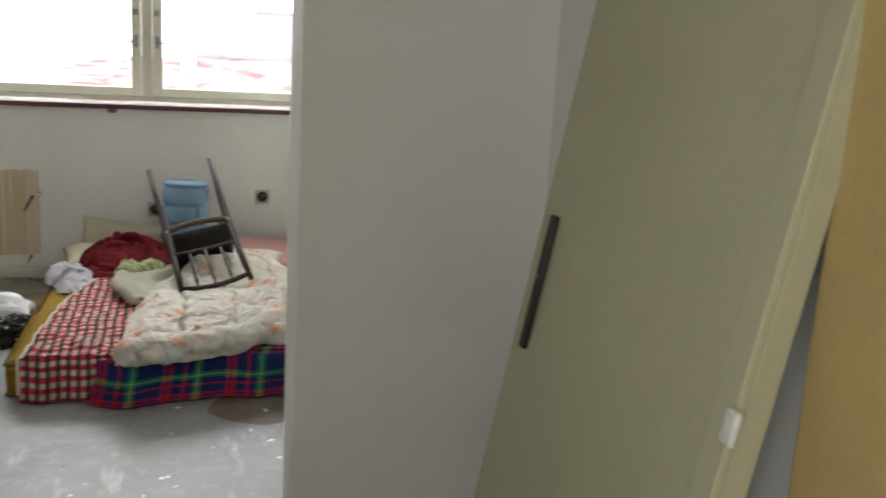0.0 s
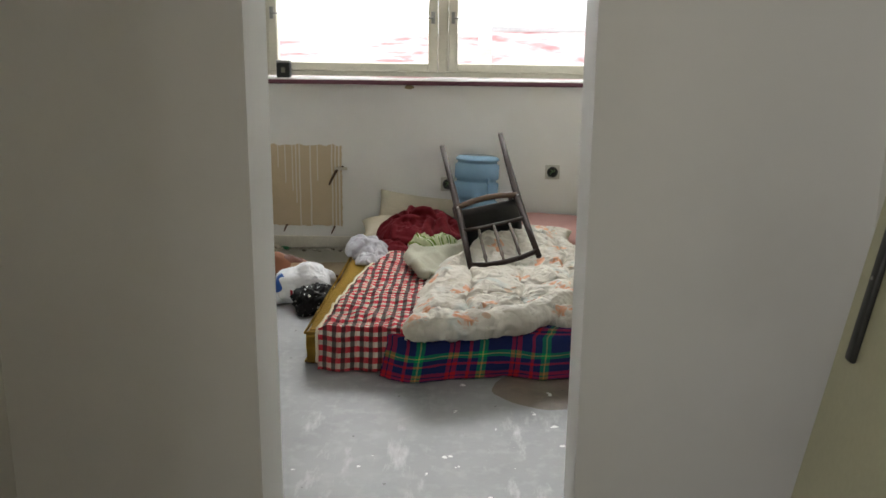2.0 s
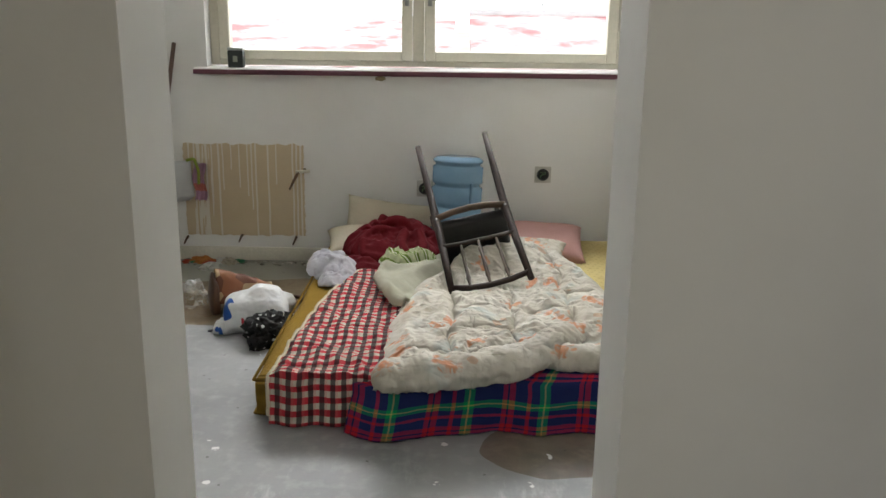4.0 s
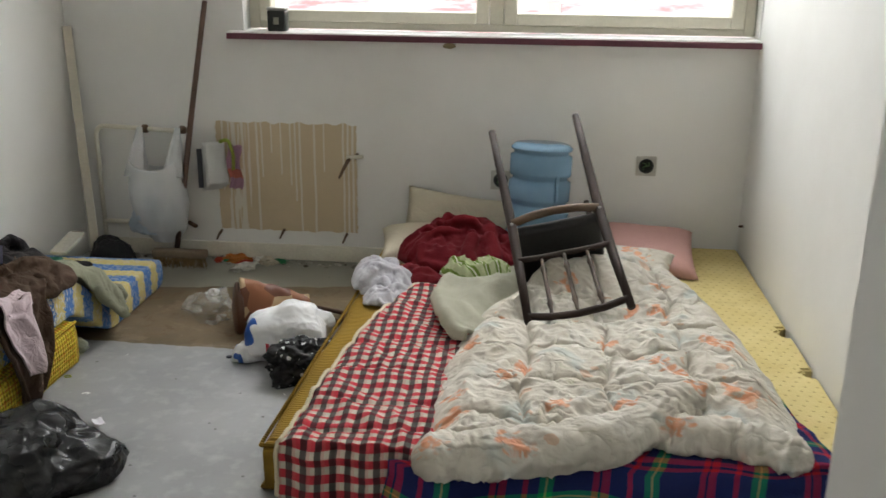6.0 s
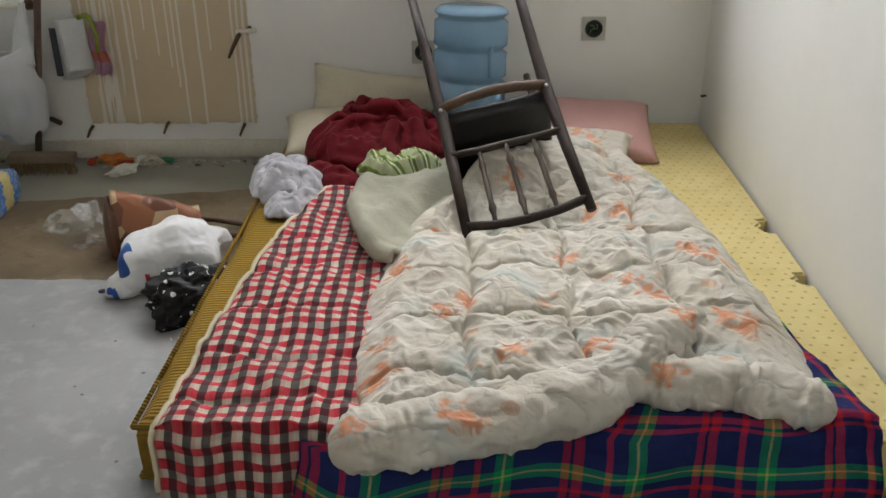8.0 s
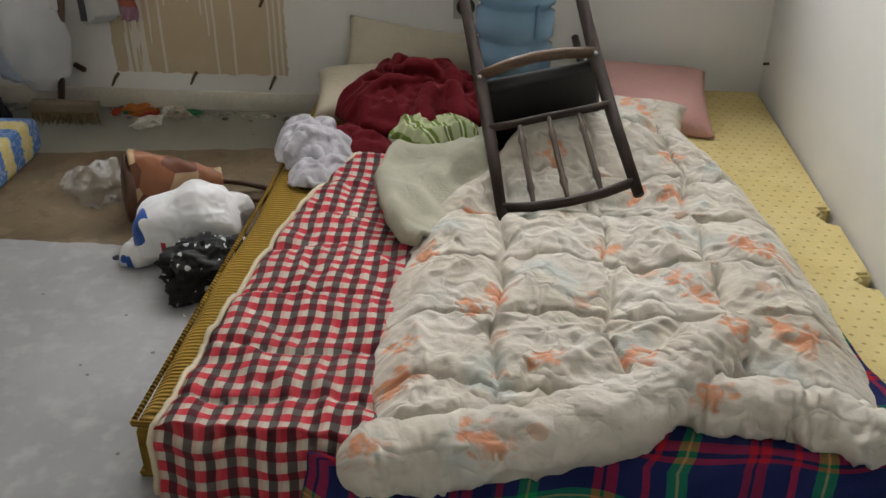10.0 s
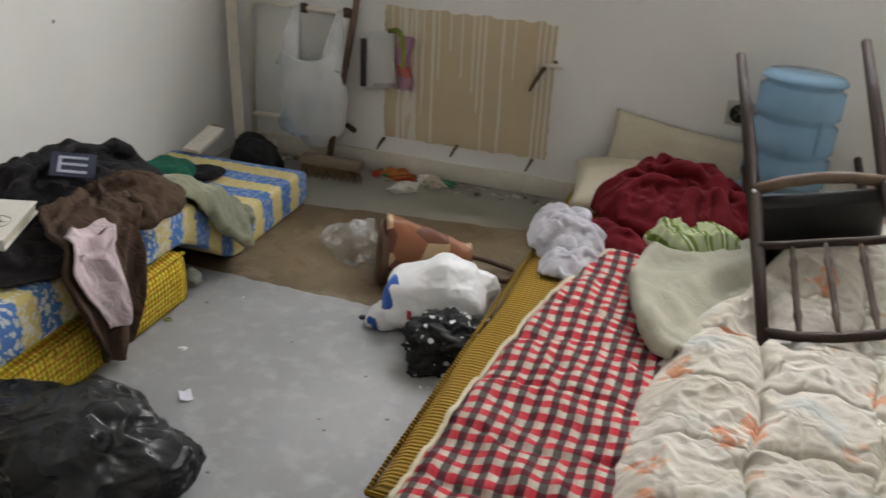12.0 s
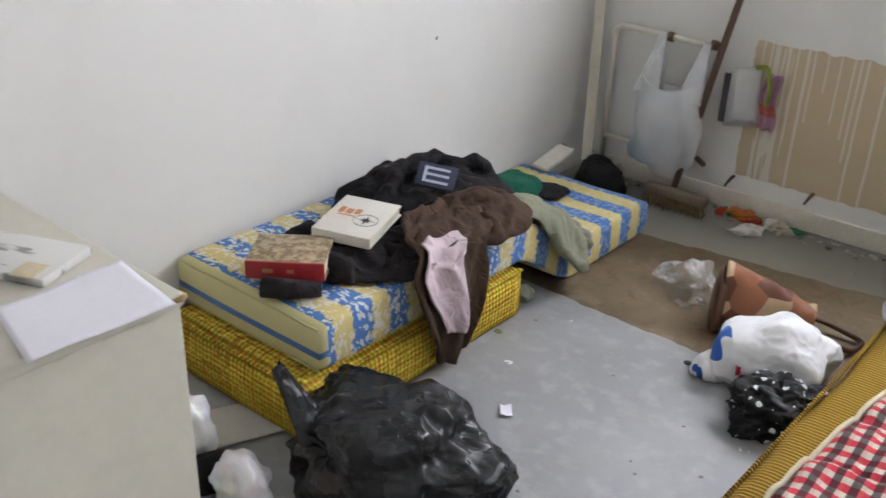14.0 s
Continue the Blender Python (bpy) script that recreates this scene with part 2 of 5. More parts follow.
WX0, WX1, WZ0, WZ1 = -1.13, 1.065, 1.02, 2.35
wall("wall_back", holed(XL - 0.2, XR, 0, TOP, WX0, WX1, WZ0, WZ1, YB, YB + 0.34), "white painted wall under the window with stains and scratches")
wall("wall_right", [(XR, XR + 0.2, -3.0, YB + 0.34, 0, TOP)], "plain white painted side wall")
wall("wall_left", [(XL - 0.2, XL, YW1, YB, 0, TOP)], "plain white painted wall beside the low bed")
wall("wall_door", holed(XL - 0.2, XR, 0, TOP, DX0, DX1, 0, 2.12, YW0, YW1), "white painted partition wall with an open doorway")
# unseen, added to keep lamp light off the left nook; its gap passes the lamp
wall("hall_shade_wall", [(-0.65, -0.5, -3.0, -1.3, 0, TOP), (-0.65, -0.5, 0.0, 1.3, 0, TOP), (-0.65, -0.5, -1.3, 0.0, 0, 0.9), (-0.65, -0.5, -1.3, 0.0, 2.3, TOP), (-1.1, -0.65, 1.15, 1.3, 0, TOP), (-1.1, -0.95, 1.3, YW0, 0, TOP)], "unseen hall wall added to shade the left nook, with a gap for the fill lamp")
wall("wall_hall_back", [(-0.65, XR, -3.2, -3.0, 0, TOP)], "plain painted hall end wall")

single("floor", box(-2.15, 1.27, -3.2, 6.34, -0.15, 0.0), FLOOR, "grey painted concrete floor, worn to brown with white spots", "floor", kind="structure", smooth=False)
# unseen dark layer, added so the hall floor bounces less light up the walls
HALL_DAMPER = plain("dark_bounce_damper", (0.06, 0.05, 0.04), 0.6, vary=0.3)
single("hall_bounce_sheet", box(-0.95, XR, -3.0, YW0, 0.0005, 0.005), HALL_DAMPER, "unseen dark sheet added over the hall floor to cut bounced light", "floor", kind="structure", smooth=False)
single("ceiling", box(-2.15, 1.27, -3.2, 6.34, TOP, TOP + 0.15), CEIL, "plain whitewashed ceiling", "ceiling", kind="structure", smooth=False)

# baseboard band under the back wall
bm = box(-1.9, -0.3, YB - 0.014, YB - 0.001, 0.0, 0.075, 0.004)
single("baseboard", bm, plain("cream_baseboard_paint", (0.66, 0.62, 0.52), 0.5, vary=0.2), "cream painted skirting strip, chipped and dirty", "baseboard", kind="structure")

# ---- window ----
win = thing("window_1", "old cream painted double window with bright glass", "window", kind="structure")
FY0, FY1 = YB + 0.1, YB + 0.17
bm = bmesh.new()
for b in ((WX0, WX0 + 0.045, FY0, FY1, WZ0 + 0.03, WZ1), (WX1 - 0.045, WX1, FY0, FY1, WZ0 + 0.03, WZ1), (WX0 + 0.045, WX1 - 0.045, FY0, FY1, WZ0 + 0.03, WZ0 + 0.06), (WX0 + 0.045, WX1 - 0.045, FY0, FY1, WZ1 - 0.05, WZ1), (-0.06, 0.0, FY0, FY1, WZ0 + 0.06, WZ1 - 0.05)):
    box(*b, 0.004, bm)
part("window_frame", bm, FRAME, win, smooth=False)


def sash(x0, x1):
    z0, z1 = WZ0 + 0.062, WZ1 - 0.052
    bm = bmesh.new()
    for b in ((x0, x0 + 0.055, z0, z1), (x1 - 0.055, x1, z0, z1), (x0 + 0.055, x1 - 0.055, z0, z0 + 0.05), (x0 + 0.055, x1 - 0.055, z1 - 0.05, z1)):
        box(b[0], b[1], FY0 - 0.022, FY1 - 0.015, b[2], b[3], 0.006, bm)
    s = part("sash", bm, FRAME, win, smooth=False)
    g = part("pane", box(x0 + 0.05, x1 - 0.05, FY0 + 0.012, FY0 + 0.016, z0 + 0.045, z1 - 0.045), GLASS, s, "clear glass pane", smooth=False)
    g.visible_shadow = False
    return s


s1, s2 = sash(WX0 + 0.05, -0.063), sash(0.003, WX1 - 0.05)


def catch(x, z, to, parent):
    bm = box(x - 0.011, x + 0.011, FY0 - 0.03, FY0 - 0.022, z - 0.035, z + 0.035, 0.003)
    tube([(x, FY0 - 0.03, z), (x, FY0 - 0.05, z), (x + to * 0.045, FY0 - 0.055, z - 0.004)], 0.0055, bm, 8)
    part("handle", bm, STEEL, parent, "grey metal window catch")


catch(-0.09, 1.4, -1, s1)
catch(0.03, 1.4, 1, s2)
catch(WX0 + 0.075, 1.42, 1, s1)
for x in (-0.09, 0.03):
    part("hinge", box(x - 0.018, x + 0.018, FY0 - 0.034, FY0 - 0.0225, 1.55, 1.585, 0.004), STEEL, s1 if x < 0 else s2, "grey metal hinge")

sill = thing("window_sill", "white window board with a maroon front edge", "window sill", kind="structure")
part("board", box(WX0 - 0.06, XR - 0.001, YB - 0.055, FY0, WZ0 - 0.002, WZ0 + 0.026, 0.004), SILL_TOP, sill)
part("edging", box(WX0 - 0.06, XR - 0.001, YB - 0.062, YB - 0.0555, WZ0 - 0.006, WZ0 + 0.019, 0.002), MAROON, sill, "maroon plastic edge strip")


# ---- cloth materials ----
def stripe(m, v, period, lo, hi):
    """1 where v, taken modulo period, lies between lo and hi (as shares of the period)."""
    f = m.math("FRACT", m.math("DIVIDE", v, period))
    return m.math("MULTIPLY", m.math("GREATER_THAN", f, lo), m.math("LESS_THAN", f, hi))


def check_mat():
    m = Mat("red_black_check_cotton", 0.85, 0, 0.2)
    v = m.coord("UV")
    x, y, z = m.xyz(m.warp(v, 5.0, 0.02))
    red, black = stripe(m, y, 0.04, 0.0, 0.52), stripe(m, x, 0.038, 0.0, 0.46)
    col = m.mix(red, (0.54, 0.5, 0.41), (0.54, 0.03, 0.05))
    half = m.math("MULTIPLY", stripe(m, x, 0.038, 0.46, 0.7), 0.3)
    col = m.mix(half, col, (0.5, 0.1, 0.1))
    col = m.mix(m.math("MULTIPLY", black, 0.84), col, (0.01, 0.01, 0.018))
    dirt = m.noise(v, 7, 4)
    col = m.mix(m.math("MULTIPLY", dirt, 0.15), col, (0.2, 0.15, 0.12))
    return m.done(col, m.noise(v, 220, 2), 0.25, 0.002)


def tartan_mat():
    m = Mat("tartan_blanket_wool", 0.9, 0, 0.15)
    v = m.coord("UV")
    x, y, z = m.xyz(m.warp(v, 5.0, 0.012))
    col = None
    for axis in (x, y):
        c = m.mix(stripe(m, axis, 0.27, 0.04, 0.2), (0.012, 0.022, 0.11), (0.5, 0.012, 0.018))
        c = m.mix(stripe(m, axis, 0.27, 0.1, 0.125), c, (0.01, 0.01, 0.05))
        c = m.mix(stripe(m, axis, 0.27, 0.36, 0.41), c, (0.55, 0.015, 0.02))
        c = m.mix(stripe(m, axis, 0.27, 0.52, 0.66), c, (0.0, 0.32, 0.09))
        c = m.mix(stripe(m, axis, 0.27, 0.58, 0.6), c, (0.5, 0.5, 0.12))
        col = c if col is None else m.mix(0.5, col, c)
    fuzz = m.noise(v, 160, 3)
    col = m.mix(m.math("MULTIPLY", fuzz, 0.35), col, (0.03, 0.03, 0.06))
    return m.done(col, fuzz, 0.5, 0.004)


FLOWERS = [(-0.058, 3.9), (0.128, 3.95), (0.16, 3.94), (-0.013, 4.11), (-0.05, 4.1), (-0.036, 4.23), (0.107, 4.36), (0.16, 4.41), (-0.01, 4.59), (0.41, 4.64), (0.547, 4.5), (0.594, 4.43), (0.725, 4.66), (0.76, 4.64), (0.728, 4.3), (0.768, 4.27), (0.43, 4.2), (0.25, 4.18), (0.62, 4.3), (0.55, 4.1), (0.516, 4.93), (0.59, 4.92), (0.3, 5.1), (0.62, 5.15), (0.33, 5.3), (0.1, 4.8)]


def floral_mat():
    m = Mat("floral_quilt_cotton", 0.7, 0, 0.3)
    v = m.coord("UV")
    w = m.warp(v, 14, 0.05)
    col = m.mix(m.ramp(m.noise(v, 5, 4), 0.35, 0.7), (0.63, 0.595, 0.52), (0.52, 0.475, 0.39))
    blue = m.math("MULTIPLY", m.ramp(m.noise(m.warp(v, 8, 0.03), 6.5, 3), 0.58, 0.68), 0.45)
    col = m.mix(blue, col, (0.42, 0.52, 0.52))
    sprig = m.ramp(m.noise(m.warp(m.scaled(v, 1, 2, 1), 20, 0.08), 16.0, 4), 0.62, 0.68)
    sprig = m.math("MULTIPLY", sprig, m.math("GREATER_THAN", m.noise(v, 4.5, 2), 0.48))
    col = m.mix(m.math("MULTIPLY", sprig, 0.45), col, (0.36, 0.37, 0.24))
    near = None
    for fx, fy in FLOWERS:
        d = m.t.nodes.new("ShaderNodeVectorMath")
        d.operation = "DISTANCE"
        m.put(d.inputs[0], m.warp(v, 22, 0.02) if near is None else flat)
        flat = d.inputs[0].links[0].from_socket
        d.inputs[1].default_value = (fx + 3.01, fy + 0.01, 0.01)
        near = d.outputs["Value"] if near is None else m.math("MINIMUM", near, d.outputs["Value"])
    petal = m.math("MULTIPLY_ADD", m.voronoi(w, 30), 0.05, near)
    flower = m.math("MULTIPLY", m.ramp(petal, 0.064, 0.05), m.ramp(m.noise(w, 40, 3), 0.38, 0.5))
    tint = m.mix(m.noise(v, 26, 2), (0.62, 0.17, 0.05), (0.68, 0.36, 0.2))
    col = m.mix(m.math("MULTIPLY", flower, 0.85), col, tint)
    buds = m.math("MULTIPLY", m.math("LESS_THAN", m.voronoi(w, 9), 0.2), m.math("GREATER_THAN", m.noise(v, 9, 2), 0.5))
    col = m.mix(m.math("MULTIPLY", buds, 0.5), col, (0.58, 0.3, 0.16))
    crease = m.math("ABSOLUTE", m.math("SUBTRACT", m.noise(m.warp(v, 8, 0.12), 10, 2), 0.5))
    soil = m.ramp(m.noise(m.warp(v, 6, 0.1), 11, 5, 0.65), 0.56, 0.72)
    col = m.mix(m.math("MULTIPLY", soil, 0.4), col, (0.32, 0.26, 0.16))
    return m.done(col, m.math("MULTIPLY_ADD", m.noise(v, 90, 4), 0.12, m.math("MULTIPLY", crease, 2.4)), 0.75, 0.024)


def ribbed_mat():
    m = Mat("ochre_ribbed_upholstery", 0.9, 0, 0.15)
    v = m.coord()
    x, y, z = m.xyz(m.warp(v, 12, 0.006))
    rib = m.math("SINE", m.math("MULTIPLY", y, 520.0))
    col = m.mix(m.ramp(rib, -1, 1), (0.2, 0.115, 0.012), (0.43, 0.265, 0.04))
    col = m.mix(m.math("MULTIPLY", m.ramp(m.noise(v, 9, 4), 0.4, 0.8), 0.4), col, (0.3, 0.2, 0.06))
    return m.done(col, rib, 0.7, 0.004)


def foam_mat():
    m = Mat("yellow_pierced_foam", 0.9, 0, 0.15)
    v = m.coord()
    x, y, z = m.xyz(m.warp(v, 4, 0.01))
    row = m.math("FLOOR", m.math("DIVIDE", y, 0.032))
    xs = m.math("FRACT", m.math("MULTIPLY_ADD", row, 0.5, m.math("DIVIDE", x, 0.036)))
    ys = m.math("FRACT", m.math("DIVIDE", y, 0.032))
    dx, dy = m.math("SUBTRACT", xs, 0.5), m.math("SUBTRACT", ys, 0.5)
    d = m.math("SQRT", m.math("MULTIPLY_ADD", dx, dx, m.math("MULTIPLY", dy, dy)))
    hole = m.ramp(d, 0.17, 0.08)
    col = m.mix(m.ramp(m.noise(v, 3.5, 4), 0.35, 0.7), (0.68, 0.57, 0.27), (0.6, 0.47, 0.19))
    col = m.mix(m.math("MULTIPLY", m.ramp(m.noise(v, 16, 4), 0.55, 0.75), 0.4), col, (0.45, 0.33, 0.14))
    col = m.mix(m.math("MULTIPLY", hole, 0.5), col, (0.26, 0.18, 0.06))
    return m.done(col, m.math("SUBTRACT", m.noise(v, 120, 2), m.math("MULTIPLY", hole, 3.0)), 0.4, 0.003)


def cloth(name, color, rough=0.9, vary=0.25, kind="Object", bump=0.35, crumple=1.6):
    m = Mat(name, rough, 0, 0.2)
    v = m.coord(kind)
    big, fine = m.noise(v, 6, 4), m.noise(v, 240, 2)
    dark = tuple(c * (1 - vary) for c in color)
    light = tuple(min(1, c * (1 + vary * 0.5)) for c in color)
    fold = m.math("ABSOLUTE", m.math("SUBTRACT", m.noise(m.warp(v, 9, 0.14), 15, 3), 0.5))
    relief = m.math("MULTIPLY_ADD", fine, 0.1 * bump, m.math("MULTIPLY", fold, crumple))
    return m.done(m.mix(m.math("MULTIPLY_ADD", fine, 0.4, m.math("MULTIPLY", big, 0.6)), dark, light), relief, 0.7, 0.02)


CHECK, TARTAN, FLORAL, RIBBED, FOAM = check_mat(), tartan_mat(), floral_mat(), ribbed_mat(), foam_mat()
CREAM = cloth("stained_cream_cotton", (0.6, 0.54, 0.41), 0.9, 0.3, crumple=0.5)
PIPING = cloth("cream_piping", (0.62, 0.55, 0.4), crumple=0.3)
WOOD_DARK = plain("dark_stained_chair_wood", (0.035, 0.02, 0.014), 0.48, vary=0.4, scale=25, spec=0.3)
WOOD_WORN = plain("worn_seat_rail_wood", (0.11, 0.065, 0.035), 0.5, vary=0.5, scale=20)
SPINDLE = plain("worn_spindle_varnish", (0.1, 0.07, 0.05), 0.4, vary=0.6, scale=40, spec=0.4)
VINYL = plain("black_seat_vinyl", (0.012, 0.011, 0.011), 0.5, vary=0.3, bump=0.3)


# ---- bed: two mattresses on the floor ----
def slab(x0, x1, y0, y1, h, sag, seed, step=0.03):
    """A mattress with rounded, slightly sagging edges."""
    nx, ny = round((x1 - x0) / step), round((y1 - y0) / step)
    bm = bmesh.new()

    def wob(x, y, z):
        return Vector((x + sag * nz(y, z + seed, 1, 4), y + sag * nz(x, z, seed, 4), z))

    prof = [(0.0, 0.0), (-0.012, 0.02), (-0.014, h * 0.5), (-0.01, h - 0.03), (0.004, h - 0.01), (0.02, h)]
    ring = [(x0 + (x1 - x0) * i / nx, y0, 0, -1) for i in range(nx)] + [(x1, y0 + (y1 - y0) * j / ny, 1, 0) for j in range(ny)]
    ring += [(x1 - (x1 - x0) * i / nx, y1, 0, 1) for i in range(nx)] + [(x0, y1 - (y1 - y0) * j / ny, -1, 0) for j in range(ny)]
    levels = []
    for inset, z in prof:
        lev = []
        for x, y, ax, ay in ring:
            px, py = min(max(x, x0 + inset), x1 - inset), min(max(y, y0 + inset), y1 - inset)
            if inset < 0:
                px, py = x - inset * ax, y - inset * ay
            lev.append(bm.verts.new(wob(px, py, z)))
        levels.append(lev)
    n = len(ring)
    for a, b in zip(levels, levels[1:]):
        for k in range(n):
            bm.faces.new((a[k], a[(k + 1) % n], b[(k + 1) % n], b[k]))
    mid = [bm.verts.new(v.co.lerp(Vector(((x0 + x1) / 2, (y0 + y1) / 2, h)), 0.06)) for v in levels[-1]]
    for v in mid:
        v.co.z = h + 0.003
    for k in range(n):
        bm.faces.new((levels[-1][k], levels[-1][(k + 1) % n], mid[(k + 1) % n], mid[k]))
    bm.faces.new(mid)
    bm.faces.new(levels[0][::-1])
    return bm


fm = thing("floor_mattress", "ochre ribbed upholstered mattress lying on the concrete floor", "mattress", "floor mattresses", m=Matrix.Translation((-0.52, 4.065, 0)) @ Matrix.Rotation(radians(-1.6), 4, "Z") @ Matrix.Translation((0.52, -4.065, 0)))
part("cover", slab(-0.52, 0.2, 4.065, 5.94, 0.148, 0.012, 1.0), RIBBED, fm)
for z in (0.012, 0.138):
    loop = [(-0.526, 4.058, z), (0.202, 4.058, z), (0.202, 5.945, z), (-0.526, 5.945, z), (-0.526, 4.058, z)]
    part("edge_piping", tube(arc(loop, 0.03), 0.006, sides=6), RIBBED, fm)


def foam_slab():
    """Foam with two bites torn out of its wall side."""
    x0, x1, y0, y1, h = 0.275, 1.062, 4.0, 5.975, 0.143
    edge = [(x0, y0), (x1, y0)]
    for yc, r in ((4.69, 0.03), (5.02, 0.045)):
        edge += [(x1, yc - r), (x1 - 0.03, yc - r * 0.8), (x1 - 0.045, yc), (x1 - 0.026, yc + r * 0.5), (x1 - 0.03, yc + r), (x1, yc + r * 1.1)]
    edge += [(x1, y1), (x0, y1)]
    bm = bmesh.new()
    f = bm.faces.new([bm.verts.new((x, y, 0)) for x, y in edge])
    out = bmesh.ops.extrude_face_region(bm, geom=[f])
    top = [v for v in out["geom"] if isinstance(v, bmesh.types.BMVert)]
    bmesh.ops.translate(bm, verts=top, vec=(0, 0, h))
    rim = [e for e in bm.edges if e.verts[0].co.z > h - 1e-4 and e.verts[1].co.z > h - 1e-4]
    bmesh.ops.bevel(bm, geom=rim, offset=0.008, segments=2, affect="EDGES")
    return bm


single("foam_mattress", foam_slab(), FOAM, "yellow pierced foam mattress with torn bites along the wall", "mattress", "floor mattresses", smooth=False)


def along(table, v):
    """A point on a polyline, evenly by its corners' own parameter."""
    for (a, p), (b, q) in zip(table, table[1:]):
        if v <= b:
            k = (v - a) / (b - a)
            return Vector(p).lerp(Vector(q), k)
    return Vector(table[-1][1])


def even(points):
    n = len(points) - 1
    return [(i / n, p) for i, p in enumerate(points)]


# red check quilt, hanging over the foot of the ochre mattress
CL = even([(-0.46, 4.0), (-0.45, 4.16), (-0.437, 4.35), (-0.42, 4.53), (-0.378, 4.82), (-0.325, 5.08), (-0.24, 5.3)])
CR = even([(0.14, 4.0), (0.16, 4.2), (0.16, 4.4), (0.14, 4.6), (0.06, 4.86), (-0.04, 5.1), (-0.1, 5.32)])


def check_at(u, v):
    drop = 0.12
    if v < drop:
        k = v / drop
        x = -0.463 + 0.6 * u
        fold = 0.008 * math.sin(26 * u + 1) + 0.012 * nz(x, k, 0, 7)
        if k < 0.8:
            return (x, 3.985 - 0.012 * (1 - k) + fold, 0.006 + 0.15 * k / 0.8)
        a = (k - 0.8) / 0.2 * math.pi / 2
        return (x, 3.985 + fold + 0.02 * (1 - math.cos(a)), 0.156 + 0.018 * math.sin(a))
    w = (v - drop) / (1 - drop)
    p = along(CL, w).lerp(along(CR, w), u)
    p.y += 0.004 if w > 0 else 0
    z = 0.172 + 0.012 * ridged(p.x + 0.5 * p.y, p.y, 3, 5) + 0.009 * ridged(p.x + 0.3 * p.y, p.y * 0.5, 9, 14) + 0.005 * ridged(p.x, p.y, 1, 26)
    seam = abs(((p.y - 4.0) / 0.19 + 0.35 * nz(p.x, p.y, 5, 5)) % 1 - 0.5)
    z -= 0.011 * math.exp(-((seam / 0.05) ** 2))
    tap = min(u, 1 - u, 1 - w)
    z -= 0.012 * max(0, 1 - tap / 0.03)
    return (p.x, p.y, max(z, 0.155))


def check_uv(u, v):
    p = check_at(u, v)
    return (p[0] + 1, p[1] if v >= 0.12 else 4.0 - (0.12 - v) / 0.12 * 0.16)


chk = thing("check_quilt", "thin red black and cream checked quilt over the mattress", "quilt")
part("cover", sheet(check_at, 70, 150, 0.008, uvf=check_uv), CHECK, chk)
bm = tube([Vector(check_at(0.004, 0.02 + 0.97 * k / 90)) + Vector((-0.004, 0, 0.002)) for k in range(91)], 0.0065, sides=7)
part("piping", bm, PIPING, chk, "cream piped edge")


# tartan blanket, hanging over the foot of the bed
def tartan_at(u, v):
    x = -0.17 + 0.22 * max(0, min(1, (v - 0.3) * 5)) * (1 - u) + (1.13 - 0.1 * max(0, v - 0.3)) * u
    flare = math.exp(-(((x + 0.02) / 0.14) ** 2))
    wave = 0.014 * math.sin(23 * x) * (1.3 - v) + 0.03 * nz(x, v, 2, 6)
    foot = 3.94 - 0.075 * flare + 0.8 * wave
    if v < 0.25:
        k = v / 0.25
        return (x - 0.03 * (1 - k) * (1 - u), foot + 0.03 * k * k, 0.006 + 0.135 * k + 0.004 * nz(x, k, 1, 20))
    if v < 0.35:
        a = (v - 0.25) / 0.1 * math.pi / 2
        return (x, foot + 0.03 + 0.03 * (1 - math.cos(a)), 0.141 + 0.043 * math.sin(a))
    k = (v - 0.35) / 0.65
    y = foot + 0.06 + k * 0.55
    return (x - 0.02 * k, y, 0.183 + 0.01 * ridged(x, y, 4, 4) * (0.4 + u) + 0.005 * ridged(x + y, y, 7, 9) - 0.025 * k)


single("tartan_blanket", sheet(tartan_at, 100, 90, 0.006, uvf=lambda u, v: (1.2 * u, 0.85 * v)), TARTAN, "blue red and green tartan blanket hanging over the bed's foot", "blanket")

# floral quilt, rumpled
QL = even([(-0.105, 3.90), (-0.07, 4.05), (-0.095, 4.24), (-0.085, 4.44), (-0.065, 4.66), (0.0, 4.85), (0.075, 5.06), (0.15, 5.24), (0.24, 5.46)])
QR = even([(0.895, 4.03), (0.905, 4.18), (0.9, 4.4), (0.885, 4.6), (0.86, 4.8), (0.84, 4.95), (0.805, 5.14), (0.74, 5.3), (0.66, 5.46)])
QF = even([(-0.095, 3.905), (0.0, 3.93), (0.17, 3.98), (0.31, 4.03), (0.43, 4.09), (0.53, 4.16), (0.69, 4.12), (0.88, 4.04)])


def quilt_flat(u, v):
    p = along(QL, v).lerp(along(QR, v), u)
    f = along(QF, u) - along(QL, 0).lerp(along(QR, 0), u)
    return p + f * (1 - v) ** 3


def ridge(x, y, ax, ay, bx, by, width, height):
    a, b, p = Vector((ax, ay)), Vector((bx, by)), Vector((x, y))
    k = max(0, min(1, (p - a).dot(b - a) / (b - a).length_squared))
    return height * math.exp(-(((p - a.lerp(b, k)).length / width) ** 2))


